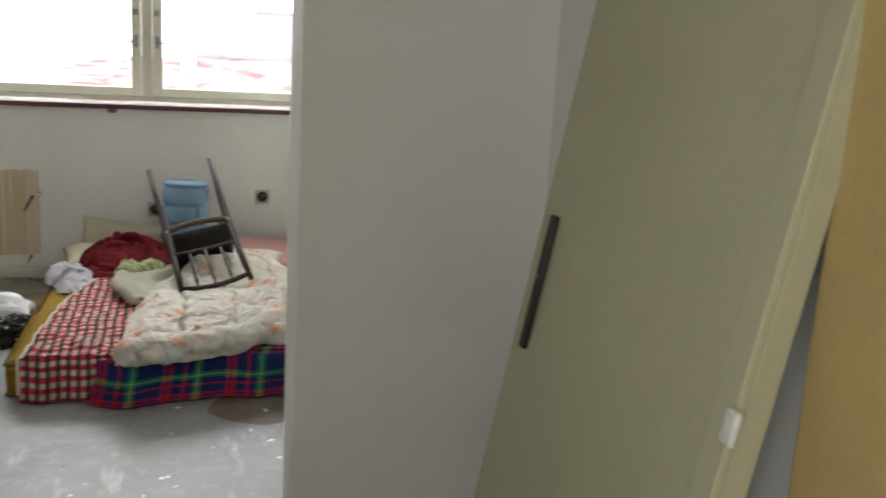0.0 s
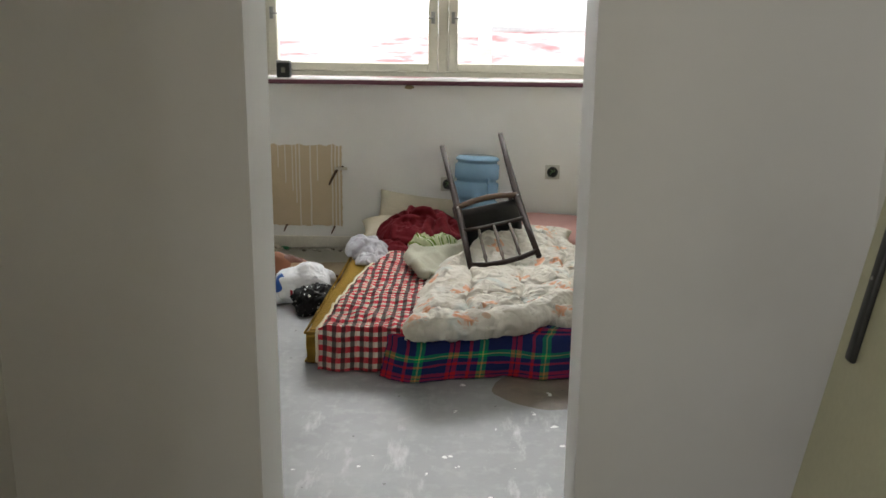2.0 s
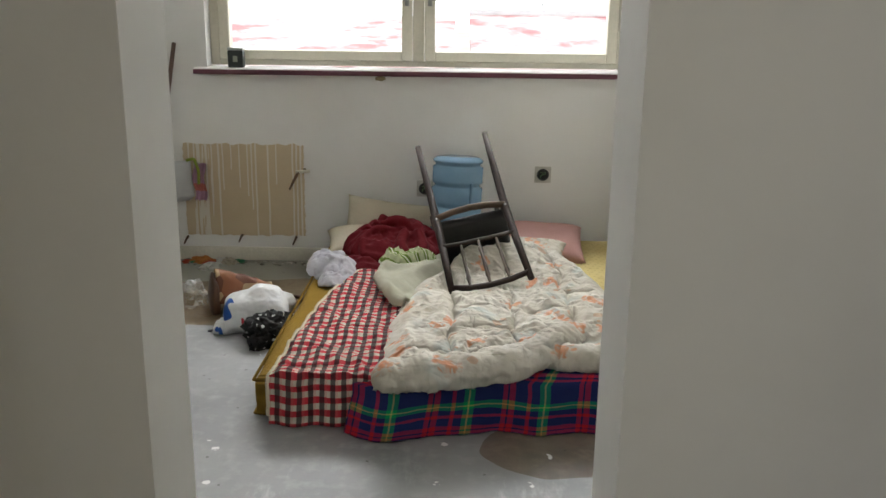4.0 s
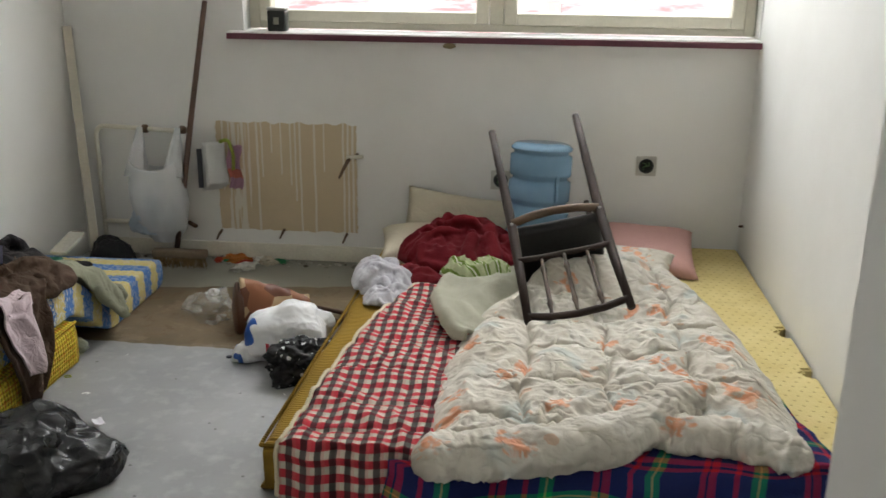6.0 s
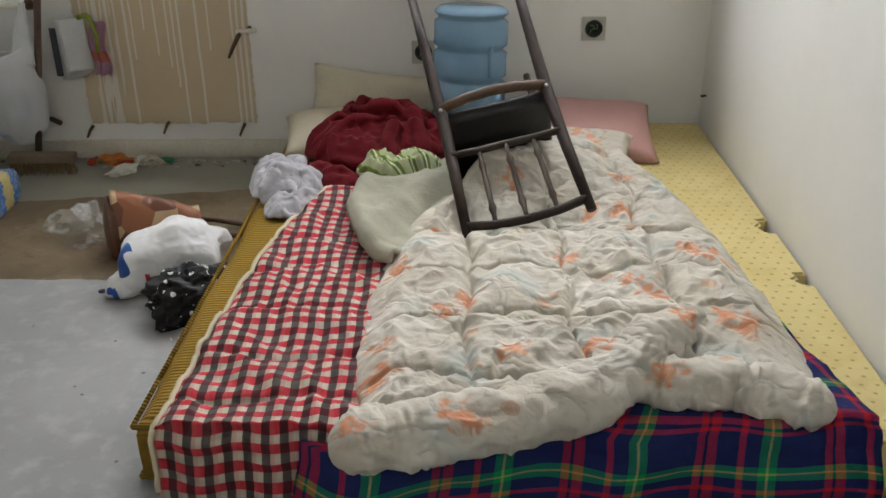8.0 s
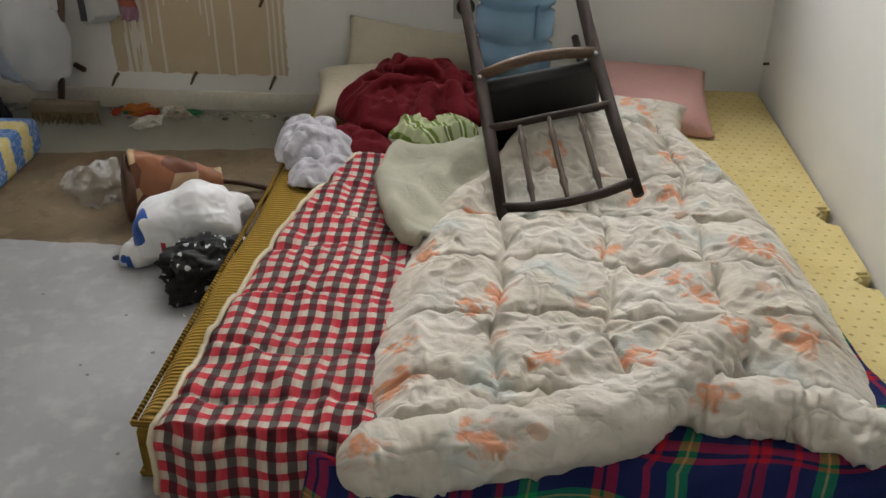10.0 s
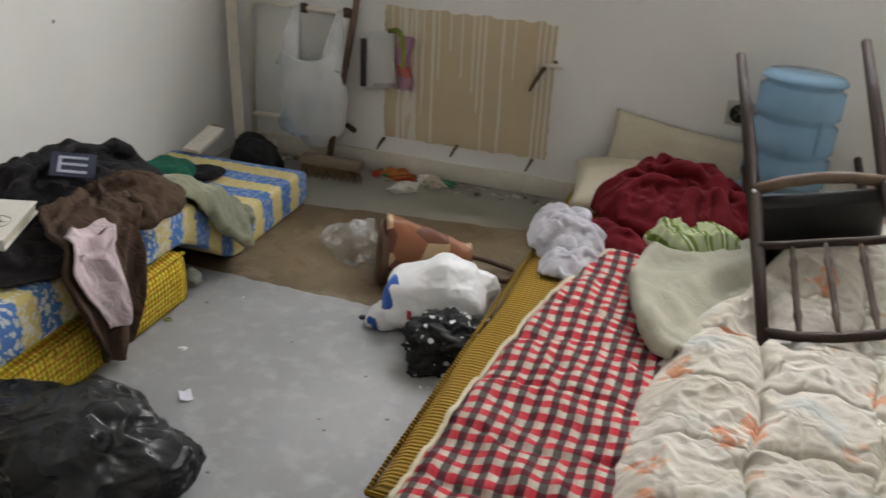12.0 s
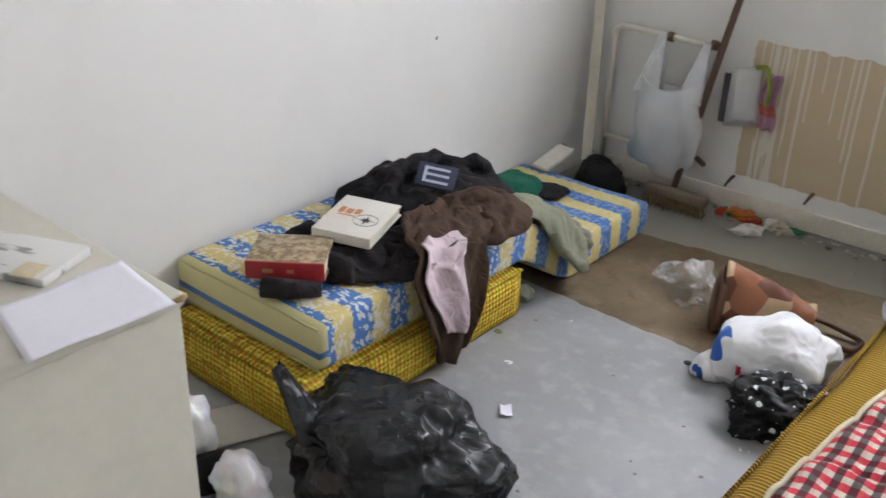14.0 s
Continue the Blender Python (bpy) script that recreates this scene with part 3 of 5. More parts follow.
def quilt_at(u, v):
    p = quilt_flat(u, v)
    x, y = p.x, p.y
    edge = min(u * 0.95, (1 - u) * 0.95, v * 1.5, (1 - v) * 1.5)
    z = 0.17 + 0.05 * math.sqrt(min(1, edge / 0.08 + 0.02))
    z += ridge(x, y, 0.62, 4.3, 0.8, 4.37, 0.06, 0.03) + ridge(x, y, 0.02, 4.86, 0.16, 4.98, 0.05, 0.03)
    z += ridge(x, y, 0.05, 4.1, 0.25, 4.5, 0.03, 0.01) + ridge(x, y, 0.55, 4.6, 0.86, 4.5, 0.03, 0.012) + ridge(x, y, 0.3, 4.18, 0.5, 4.32, 0.03, 0.02)
    wx, wy = x + 0.035 * nz(x, y, 41, 5), y + 0.045 * nz(x, y, 43, 5)
    sx = abs((wx / 0.235 + 0.3) % 1 - 0.5) * 0.235
    sy = abs((wy / 0.23 + 0.1) % 1 - 0.5) * 0.23
    sx, sy = 0.1175 - sx, 0.115 - sy
    seam = min(sx, sy)
    live = min(1, edge / 0.1)
    z += live * 0.03 * ((1 - math.exp(-sx / 0.035)) * (1 - math.exp(-sy / 0.035)) - 0.5)
    pucker = math.exp(-sx / 0.045) * ridged(x * 0.3, y, 21, 16) + math.exp(-sy / 0.045) * ridged(x, y * 0.3, 25, 16)
    q = Vector((x + 0.06 * nz(x, y, 0, 4), y + 0.06 * nz(x, y, 7, 4), 0))
    z += live * (0.013 * pucker + 0.013 * ridged(q.x, q.y * 0.8, 2, 5) + 0.011 * ridged(q.x * 1.3, q.y, 5, 11) + 0.005 * ridged(q.x, q.y * 1.4, 3, 22))
    z -= live * 0.014 * math.exp(-((seam / 0.005) ** 2))
    z += ridge(x, y, 0.3, 5.22, 0.5, 5.3, 0.12, 0.07) - ridge(x, y, 0.13, 4.84, 0.53, 4.88, 0.06, 0.03)
    return (x + 0.012 * nz(y, u, 4, 9), y + 0.014 * nz(x, v, 6, 9), z)


def rolled(path, radius, seed, tail):
    """A stuffed, gathered roll of quilt along path; tail: share of its length over which it dies away."""
    line = even(path)

    def at(u, v):
        c, d = along(line, u), along(line, min(1, u + 0.03)) - along(line, max(0, u - 0.03))
        n, a = Vector((-d.y, d.x, 0)).normalized(), 2 * math.pi * v
        near = math.sqrt(max(0.0, min(1.0, u / 0.06 + 0.05)))
        r = radius * near * math.sqrt(max(0.02, min(1.0, (1 - u) / tail)))
        g = u * len(path) * 0.16
        gw = g + 0.03 * nz(math.cos(a), math.sin(a), g * 4 + seed, 1.5)
        r *= 1 + 0.24 * ridged(gw, 0.12 * math.cos(a) + seed, 0.12 * math.sin(a), 8) + 0.19 * ridged(gw + 0.02 * math.cos(a), 0.05 * math.sin(a) + seed, 0, 21) + 0.14 * nz(g, seed, math.sin(a), 5)
        p = c + n * (1.2 * r * math.cos(a)) + Vector((0, 0, r * math.sin(a)))
        return (p.x, p.y, max(p.z, 0.172))

    def spot(u, v):
        p = at(u, v)
        return (p[0] + 3, p[1] + 0.6 * (p[2] - 0.22))

    return sheet(at, 170, 30, 0, uvf=spot)


qlt = thing("floral_quilt", "rumpled cream quilt with faded orange flowers on the bed", "quilt")
part("cover", sheet(quilt_at, 240, 360, 0.03, uvf=lambda u, v: tuple(quilt_flat(u, v) + Vector((3, 0)))), FLORAL, qlt)
FRONT_ROLL = [(-0.1, 3.885, 0.225), (0.0, 3.9, 0.226), (0.081, 3.924, 0.226), (0.231, 3.976, 0.226), (0.39, 4.037, 0.228), (0.5, 4.14, 0.236), (0.57, 4.24, 0.24), (0.66, 4.32, 0.235), (0.76, 4.37, 0.22)]
SIDE_ROLL = [(0.5, 4.13, 0.21), (0.575, 4.1, 0.215), (0.694, 4.094, 0.217), (0.789, 4.05, 0.214), (0.875, 4.02, 0.206)]
part("rolled_edge", rolled(FRONT_ROLL, 0.047, 2.0, 0.3), FLORAL, qlt, "thick gathered front edge")
part("rolled_edge", rolled(SIDE_ROLL, 0.042, 5.0, 0.12), FLORAL, qlt, "thick gathered front edge")


# ---- heaps of cloth ----
def heap(cx, cy, base, rx, ry, h, rot=0.0, seed=0.0, fold=0.25, fs=6.0, n=56, thick=0.006, power=0.5, top=None):
    """A thrown-down cloth: a dome with sharp folds and an uneven outline, down to base (a number or a function of x, y)."""
    ground = base if callable(base) else (lambda x, y: base)
    c, s = math.cos(radians(rot)), math.sin(radians(rot))

    def at(u, v):
        a, b = 2 * u - 1, 2 * v - 1
        x, y = a * math.sqrt(1 - b * b / 2), b * math.sqrt(1 - a * a / 2)
        r = min(1, math.hypot(x, y))
        th = math.atan2(y, x)
        rim = 1 + 0.22 * nz(math.cos(th) + seed, math.sin(th), 1, 1.6) + 0.08 * nz(math.cos(th), math.sin(th) + seed, 2, 5)
        px, py = x * rx * rim, y * ry * rim
        wx, wy = cx + c * px - s * py, cy + s * px + c * py
        q = Vector((wx + 0.05 * nz(wx, wy, seed, 5), wy + 0.05 * nz(wx, wy, seed + 4, 5), seed))
        dome = min(1.0, 1.35 * (1 - r * r) ** power) if r < 1 else 0.0
        body = 0.7 + 0.55 * fold * ridged(q.x, q.y, q.z, fs) + 0.4 * fold * ridged(q.x * 1.2, q.y, q.z + 3, fs * 2.1) + 0.16 * fold * ridged(q.x, q.y, q.z + 6, fs * 4.3)
        lift = h * dome * max(0.08, body) + 0.004 + 0.4 * thick
        return (wx, wy, ground(wx, wy) + max(lift, 0.004 + thick))

    return sheet(at, n, n, thick, uv=(2 * rx, 2 * ry))


BED = 0.15
SAGE_FLEECE = cloth("pale_green_fleece", (0.42, 0.41, 0.32), 0.95, 0.3, bump=2.0, crumple=0.6)
WINE = cloth("wine_red_knit", (0.14, 0.007, 0.012), 0.92, 0.35, crumple=0.7)
GREYWHITE = cloth("grey_white_jersey", (0.5, 0.49, 0.52), crumple=0.8)
PINK = cloth("pink_pillow_cotton", (0.6, 0.35, 0.32), 0.85, 0.2, crumple=0.4)


def towel_mat():
    m = Mat("green_striped_towel", 0.95, 0, 0.1)
    v = m.coord("UV")
    x, y, z = m.xyz(m.warp(v, 6, 0.02))
    col = m.mix(stripe(m, x, 0.06, 0.0, 0.45), (0.42, 0.46, 0.27), (0.16, 0.23, 0.05))
    col = m.mix(stripe(m, x, 0.06, 0.15, 0.25), col, (0.62, 0.63, 0.5))
    return m.done(col, m.noise(v, 180, 2), 0.6, 0.003)


def fleece_at(u, v):
    a = even([(-0.155, 5.2), (-0.16, 5.02), (-0.09, 4.72), (-0.03, 4.66)])
    b = even([(0.14, 5.42), (0.16, 5.22), (0.13, 5.0), (0.1, 4.8)])
    p = along(a, v).lerp(along(b, v), u)
    fold = 0.03 * math.exp(-((u / 0.14) ** 2)) + 0.03 * math.exp(-(((v - 0.62 + 0.3 * u) / 0.12) ** 2))
    z = 0.196 + fold + 0.016 * ridged(p.x, p.y, 12, 6) + 0.003 * nz(p.x, p.y, 2, 30) - 0.03 * max(0, 1 - u / 0.04)
    return (p.x - 0.02 * math.sin(math.pi * v), p.y, max(z, 0.19))


single("fleece_blanket", sheet(fleece_at, 60, 70, 0.014, uv=(0.3, 0.5)), SAGE_FLEECE, "folded pale green fleece blanket on the bed", "blanket")



def folds(cx, cy, base, rx, ry, h, rot, seed, n, fat=0.03):
    """A garment thrown in a heap: a low mound and many bent folds over it, fused into one skin."""
    rnd = random.Random(seed)
    ground = base if callable(base) else (lambda x, y: base)
    bm = heap(cx, cy, base, rx, ry, h * 0.46, rot, seed * 1.7, 0.9, 7.0, 44, 0.012)
    c, s_ = math.cos(radians(rot)), math.sin(radians(rot))
    for k in range(n):
        a0, r0 = rnd.uniform(0, 2 * math.pi), rnd.uniform(0.1, 0.85)
        px, py, ang = r0 * math.cos(a0), r0 * math.sin(a0), rnd.uniform(0, 2 * math.pi)
        pts, rad = [], []
        lift = rnd.uniform(0.5, 1.0)
        steps, bend, f = rnd.randint(7, 13), rnd.uniform(-0.32, 0.32), fat * rnd.uniform(0.55, 1.15)
        for i in range(steps):
            q = Vector((px, py))
            if q.length > 0.96:
                q = q.normalized() * 0.96
            x, y = cx + c * q.x * rx - s_ * q.y * ry, cy + s_ * q.x * rx + c * q.y * ry
            rise = h * (1 - q.length_squared) ** 0.6 * rnd.uniform(0.75, 1.0)
            pts.append((x, y, ground(x, y) + 0.006 + f * 0.4 + rise * lift))
            rad.append(f * (0.35 + 0.75 * math.sin(math.pi * (i + 0.5) / steps)) * rnd.uniform(0.85, 1.1))
            px, py, ang = q.x + 0.13 * math.cos(ang), q.y + 0.13 * math.sin(ang), ang + bend + rnd.uniform(-0.15, 0.15)
        tube(pts, rad, bm, 10)
    return bm


def fused(ob, voxel=0.0065):
    m = ob.modifiers.new("skin", "REMESH")
    m.mode, m.voxel_size, m.use_smooth_shade = "VOXEL", voxel, True
    sm = ob.modifiers.new("soft", "SMOOTH")
    sm.factor, sm.iterations = 0.5, 1
    return ob


def pillow(name, w, h, t, mat, m, label, seed=0.0):
    """A soft cushion: w wide, h high, t thick, lying in the plane of m."""
    bm = bmesh.new()
    layer = bm.loops.layers.uv.verify()
    n = 28
    tops, lows = [], []
    for j in range(n + 1):
        r1, r2 = [], []
        for i in range(n + 1):
            a, b = 2 * i / n - 1, 2 * j / n - 1
            k = max(0.0, (1 - a**4) * (1 - b**4)) ** 0.5
            x, y = a * w / 2 * (1 - 0.06 * (1 - b * b) * abs(a)), b * h / 2 * (1 - 0.08 * (1 - a * a) * abs(b))
            dent = 0.08 * nz(a + seed, b, 0, 1.5) + 0.05 * ridged(a + seed, b, 3, 2.5)
            r1.append(bm.verts.new((x, y, t / 2 * k * (1 + dent))))
            r2.append(r1[-1] if i in (0, n) or j in (0, n) else bm.verts.new((x, y, -t / 2 * k)))
        tops.append(r1)
        lows.append(r2)
    for j in range(n):
        for i in range(n):
            bm.faces.new((tops[j][i], tops[j][i + 1], tops[j + 1][i + 1], tops[j + 1][i]))
            low = (lows[j][i], lows[j + 1][i], lows[j + 1][i + 1], lows[j][i + 1])
            if len(set(low)) == 4:
                bm.faces.new(low)
    for f in bm.faces:
        for loop in f.loops:
            loop[layer].uv = (loop.vert.co.x + 3.55, loop.vert.co.y + 4.45)
    ob = new(name, mesh_of(name, bm, mat))
    ob.matrix_basis = m
    return tagged(ob, label, "pillow", "pillows on the bed")


single("striped_towel", heap(-0.04, 5.37, 0.18, 0.14, 0.13, 0.06, 30, 3.0, 0.6, 8.0, 80), towel_mat(), "crumpled green and white striped towel on the bed", "towel")
swt = thing("red_sweater", "wine red knitted sweater thrown on the bed", "sweater")
fused(part("body", folds(-0.13, 5.6, BED + 0.012, 0.25, 0.25, 0.18, -15, 5, 40, 0.028), WINE, swt))
fused(part("sleeve", folds(-0.28, 5.33, BED + 0.012, 0.13, 0.08, 0.055, -40, 7, 14, 0.015), WINE, swt))
shirt = thing("grey_shirt", "crumpled greyish white shirt on the mattress edge", "shirt")
fused(part("body", folds(-0.41, 5.3, BED, 0.12, 0.15, 0.085, 20, 8, 30, 0.02), GREYWHITE, shirt), 0.0045)
fused(part("sleeve", folds(-0.36, 5.14, BED, 0.07, 0.12, 0.05, -25, 21, 16, 0.016), GREYWHITE, shirt), 0.0045)


pillow("pillow", 0.52, 0.3, 0.1, CREAM, pose(-0.16, 5.915, 0.215, 66, 6, -4), "stained cream pillow leaning on the wall behind the bed", 1.0)
pillow("pillow", 0.46, 0.36, 0.11, CREAM, pose(-0.25, 5.72, 0.195, 4, 0, 8), "flattened cream pillow under the red sweater", 2.0)
pillow("pillow", 0.42, 0.4, 0.11, PINK, pose(0.63, 5.72, 0.2, 12, 2, -3), "faded pink pillow at the head of the foam mattress", 3.0)
# the floral one is a cushion shape standing for a quilt fold
pillow("quilt_fold", 0.34, 0.22, 0.09, FLORAL, pose(0.54, 5.45, 0.225, 12, 0, -12), "fold of the cream floral quilt behind the chair, shaped as a cushion", 4.0)

# ---- water bottle ----
m = Mat("blue_bottle_plastic", 0.18)
m.b.inputs["Transmission Weight"].default_value = 0.45
m.b.inputs["IOR"].default_value = 1.3
v = m.coord()
BOTTLE = m.done(m.mix(m.noise(v, 14, 3), (0.26, 0.46, 0.64), (0.38, 0.58, 0.76)), m.noise(v, 30, 2), 0.1, 0.004)
bt = thing("water_bottle", "translucent blue ribbed plastic water bottle on the bed", "bottle", m=pose(0.175, 5.8, 0.15, -3, 3, 20))
prof = [(0.05, 0.0), (0.115, 0.003), (0.128, 0.018)]
for k in range(4):
    z = 0.03 + k * 0.108
    prof += [(0.131, z), (0.131, z + 0.066), (0.117, z + 0.074), (0.117, z + 0.084), (0.131, z + 0.096)]
prof += [(0.13, 0.455), (0.112, 0.47), (0.05, 0.473)]
part("body", lathe(prof, sides=40), BOTTLE, bt)
part("grip", box(0.02, 0.036, -0.136, -0.122, 0.24, 0.35, 0.004), BOTTLE, bt, "moulded hand grip")

# ---- overturned chair ----
top, tip = Vector((0.338, 4.832, 0.222)), Vector((0.155, 5.60, 0.728))
top.z -= 0.012
tip.z -= 0.012
zc = (top - tip).normalized()
xc = Vector((0.97, 0.11, 0.22))
xc = (xc - zc * xc.dot(zc)).normalized()
yc = zc.cross(xc)
M = Matrix((xc, yc, zc)).transposed().to_4x4()
M.translation = tip
chair = thing("wooden_chair", "overturned dark wooden chair with a black seat on the quilt", "chair", m=M)
H = (top - tip).length
for s in (-1, 1):
    prof = [(s * 0.166, 0.035, 0.0), (s * 0.163, 0.02, 0.2), (s * 0.161, 0.0, 0.42), (s * 0.161, 0.0, 0.5), (s * 0.164, 0.015, 0.7), (s * 0.17, 0.05, H)]
    part("back_leg", tube(prof, [0.014, 0.0165, 0.019, 0.019, 0.017, 0.014], sides=12), WOOD_DARK, chair)
    part("front_leg", tube([(s * 0.166, -0.37, 0.1), (s * 0.161, -0.36, 0.47)], [0.012, 0.017], sides=12), WOOD_DARK, chair)
    part("screw", lathe([(0.006, 0), (0.006, 0.003)], sides=10, m=Matrix.Translation((s * 0.161, 0.019, 0.47)) @ pose(0, 0, 0, -90)), STEEL, chair, "small bright screw head")
part("back_rail", tube([(-0.161, 0.004, 0.455), (-0.08, 0.012, 0.442), (0, 0.014, 0.437), (0.08, 0.012, 0.442), (0.161, 0.004, 0.455)], 0.016, sides=10), WOOD_WORN, chair, "worn brown seat rail")
part("seat", box(-0.166, 0.166, -0.37, -0.012, 0.455, 0.5, 0.016), VINYL, chair, "black vinyl seat pad")
for s in (-1, 1):
    part("side_rail", box(s * 0.155 - 0.009, s * 0.155 + 0.009, -0.35, -0.02, 0.41, 0.454, 0.003), WOOD_DARK, chair)
part("lower_slat", tube([(-0.163, 0.02, 0.64), (-0.09, 0.002, 0.63), (0, -0.004, 0.625), (0.09, 0.002, 0.63), (0.163, 0.02, 0.64)], 0.011, sides=10), WOOD_DARK, chair)
part("top_slat", tube([(-0.168, 0.046, H - 0.04), (-0.09, 0.028, H - 0.035), (0, 0.022, H - 0.033), (0.09, 0.028, H - 0.035), (0.168, 0.046, H - 0.04)], 0.013, sides=10), WOOD_DARK, chair)
for x in (-0.08, 0.0, 0.08):
    n = 14
    pts = [(x * (1 + 0.08 * k / n), 0.0 + 0.026 * k / n, 0.63 + (H - 0.035 - 0.63) * k / n) for k in range(n + 1)]
    rad = [0.006 + 0.0025 * math.sin(math.pi * k / n) + (0.004 if k in (3, 11) else 0) for k in range(n + 1)]
    part("spindle", tube(pts, rad, sides=10), SPINDLE, chair, "turned spindle with worn varnish")


# ---- low bed along the side wall ----
def basket_mat():
    m = Mat("yellow_basket_upholstery", 0.85, 0, 0.2)
    v = m.coord()
    axes = m.xyz(m.warp(v, 20, 0.004))
    w, lines = None, None
    for a, off in zip(axes, (0.006, 0.004, 0.0)):
        k = m.math("SINE", m.math("MULTIPLY", a, 420.0))
        w = k if w is None else m.math("ADD", w, k)
        t = stripe(m, m.math("ADD", a, off), 0.033, 0.42, 0.62)
        lines = t if lines is None else m.math("MAXIMUM", lines, t)
    col = m.mix(m.ramp(w, -1.2, 1.4), (0.3, 0.22, 0.012), (0.7, 0.53, 0.05))
    blot = m.math("GREATER_THAN", m.noise(v, 60, 2), 0.46)
    col = m.mix(m.math("MULTIPLY", m.math("MULTIPLY", lines, blot), 0.7), col, (0.5, 0.16, 0.015))
    return m.done(col, w, 0.6, 0.004)


def leaf_mat():
    m = Mat("blue_yellow_leaf_stripes", 0.8, 0, 0.25)
    v = m.coord()
    x, y, z = m.xyz(v)
    jag = m.math('MULTIPLY_ADD', m.noise(v, 45, 2), 0.05, -0.025)
    blue = stripe(m, m.math('ADD', y, jag), 0.128, 0.0, 0.5)
    base = m.mix(blue, (0.6, 0.49, 0.19), (0.08, 0.19, 0.46))
    w = m.warp(v, 30, 0.03)
    leaf = m.math("MULTIPLY", m.ramp(m.voronoi(m.scaled(w, 1, 1.8, 1), 52), 0.52, 0.44), m.math("GREATER_THAN", m.noise(w, 34, 2), 0.44))
    near = m.ramp(y, 4.85, 4.7)
    col = m.mix(m.math("MULTIPLY", leaf, m.math("MULTIPLY_ADD", near, 0.6, 0.3)), base, (0.66, 0.66, 0.6))
    end = m.math("LESS_THAN", y, 4.012)
    band = m.math("LESS_THAN", m.math("ABSOLUTE", m.math("SUBTRACT", z, 0.222)), 0.009)
    pale = m.mix(band, (0.6, 0.55, 0.28), (0.1, 0.2, 0.45))
    col = m.mix(end, col, pale)
    return m.done(col, m.noise(v, 130, 2), 0.3, 0.003)


BASKET, LEAF = basket_mat(), leaf_mat()
bb = thing("bed_base", "low yellow basket-weave upholstered bed base on the floor", "bed base")
part("cover", slab(-1.93, -1.402, 3.935, 4.78, 0.165, 0.006, 4.0), BASKET, bb)
part("edge_piping", tube(arc([(-1.935, 3.932, 0.15), (-1.399, 3.932, 0.15), (-1.399, 4.785, 0.15)], 0.03), 0.006, sides=6), BASKET, bb)


def bent_mattress():
    """A thin mattress that lies on the base and bends down to the floor beyond it."""
    bm = bmesh.new()
    x0, x1, y0, y1, t = -1.94, -1.405, 3.985, 5.56, 0.128
    n, sides = 60, []
    half = [(0.0, 0.012), (0.004, 0.004), (0.012, 0.0)]
    for k in range(n + 1):
        y = y0 + (y1 - y0) * k / n
        s = min(1, max(0, (y - 4.76) / 0.34))
        low = 0.168 * (1 - s * s * (3 - 2 * s)) + 0.004
        ends = min(k, n - k)
        shrink = 0.012 if ends == 0 else 0.003 if ends == 1 else 0.0
        th = t - 2 * shrink
        pts = []
        for i in range(7):
            u = i / 6
            pts.append((x0 + 0.012 + (x1 - x0 - 0.024) * u, low + shrink))
        pts += [(x1 - 0.003, low + shrink + 0.004), (x1, low + shrink + 0.016), (x1 + 0.003, low + shrink + th * 0.5), (x1, low + shrink + th - 0.016), (x1 - 0.004, low + shrink + th - 0.004)]
        for i in range(7):
            u = 1 - i / 6
            pts.append((x0 + 0.014 + (x1 - x0 - 0.028) * u, low + shrink + th + 0.004 * nz(u, y, 1, 5)))
        pts += [(x0 + 0.003, low + shrink + th - 0.004), (x0, low + shrink + th - 0.016), (x0, low + shrink + 0.016), (x0 + 0.003, low + shrink + 0.004)]
        sides.append([bm.verts.new((px, y + 0.006 * nz(px, pz, 2, 6), pz)) for px, pz in pts])
    c = len(sides[0])
    for a, b in zip(sides, sides[1:]):
        for k in range(c):
            bm.faces.new((a[k], a[(k + 1) % c], b[(k + 1) % c], b[k]))
    bm.faces.new(sides[0][::-1])
    bm.faces.new(sides[-1])
    return bm


sm = thing("striped_mattress", "blue and yellow leaf-striped mattress on a yellow base", "mattress")
part("cover", bent_mattress(), LEAF, sm)
SEAM = cloth("cream_mattress_seam", (0.55, 0.5, 0.26))
for z in (0.181, 0.292):
    part("edge_piping", tube([(-1.93 + 0.52 * k / 12, 3.986 + 0.004 * nz(k, z, 1, 0.6), z) for k in range(13)], 0.003, sides=6), SEAM, sm, "cream sewn edge")


def mat_top(x, y):
    s = min(1, max(0, (y - 4.76) / 0.34))
    return 0.302 - 0.168 * s * s * (3 - 2 * s)


BLACKCLOTH = cloth("black_jacket_cloth", (0.02, 0.018, 0.02), 0.8, 0.35)
CHARCOAL = cloth("charcoal_trouser_cloth", (0.026, 0.022, 0.024), 0.85, 0.3)
BROWN = cloth("brown_sweatshirt_cloth", (0.085, 0.052, 0.034), 0.9, 0.3)
LINING = cloth("pale_pink_lining", (0.62, 0.5, 0.53), 0.6, 0.15)
SAGE = cloth("sage_green_jacket", (0.27, 0.275, 0.195), 0.8, 0.25)
CAPGREEN = cloth("green_cap_cloth", (0.02, 0.14, 0.09), 0.85)

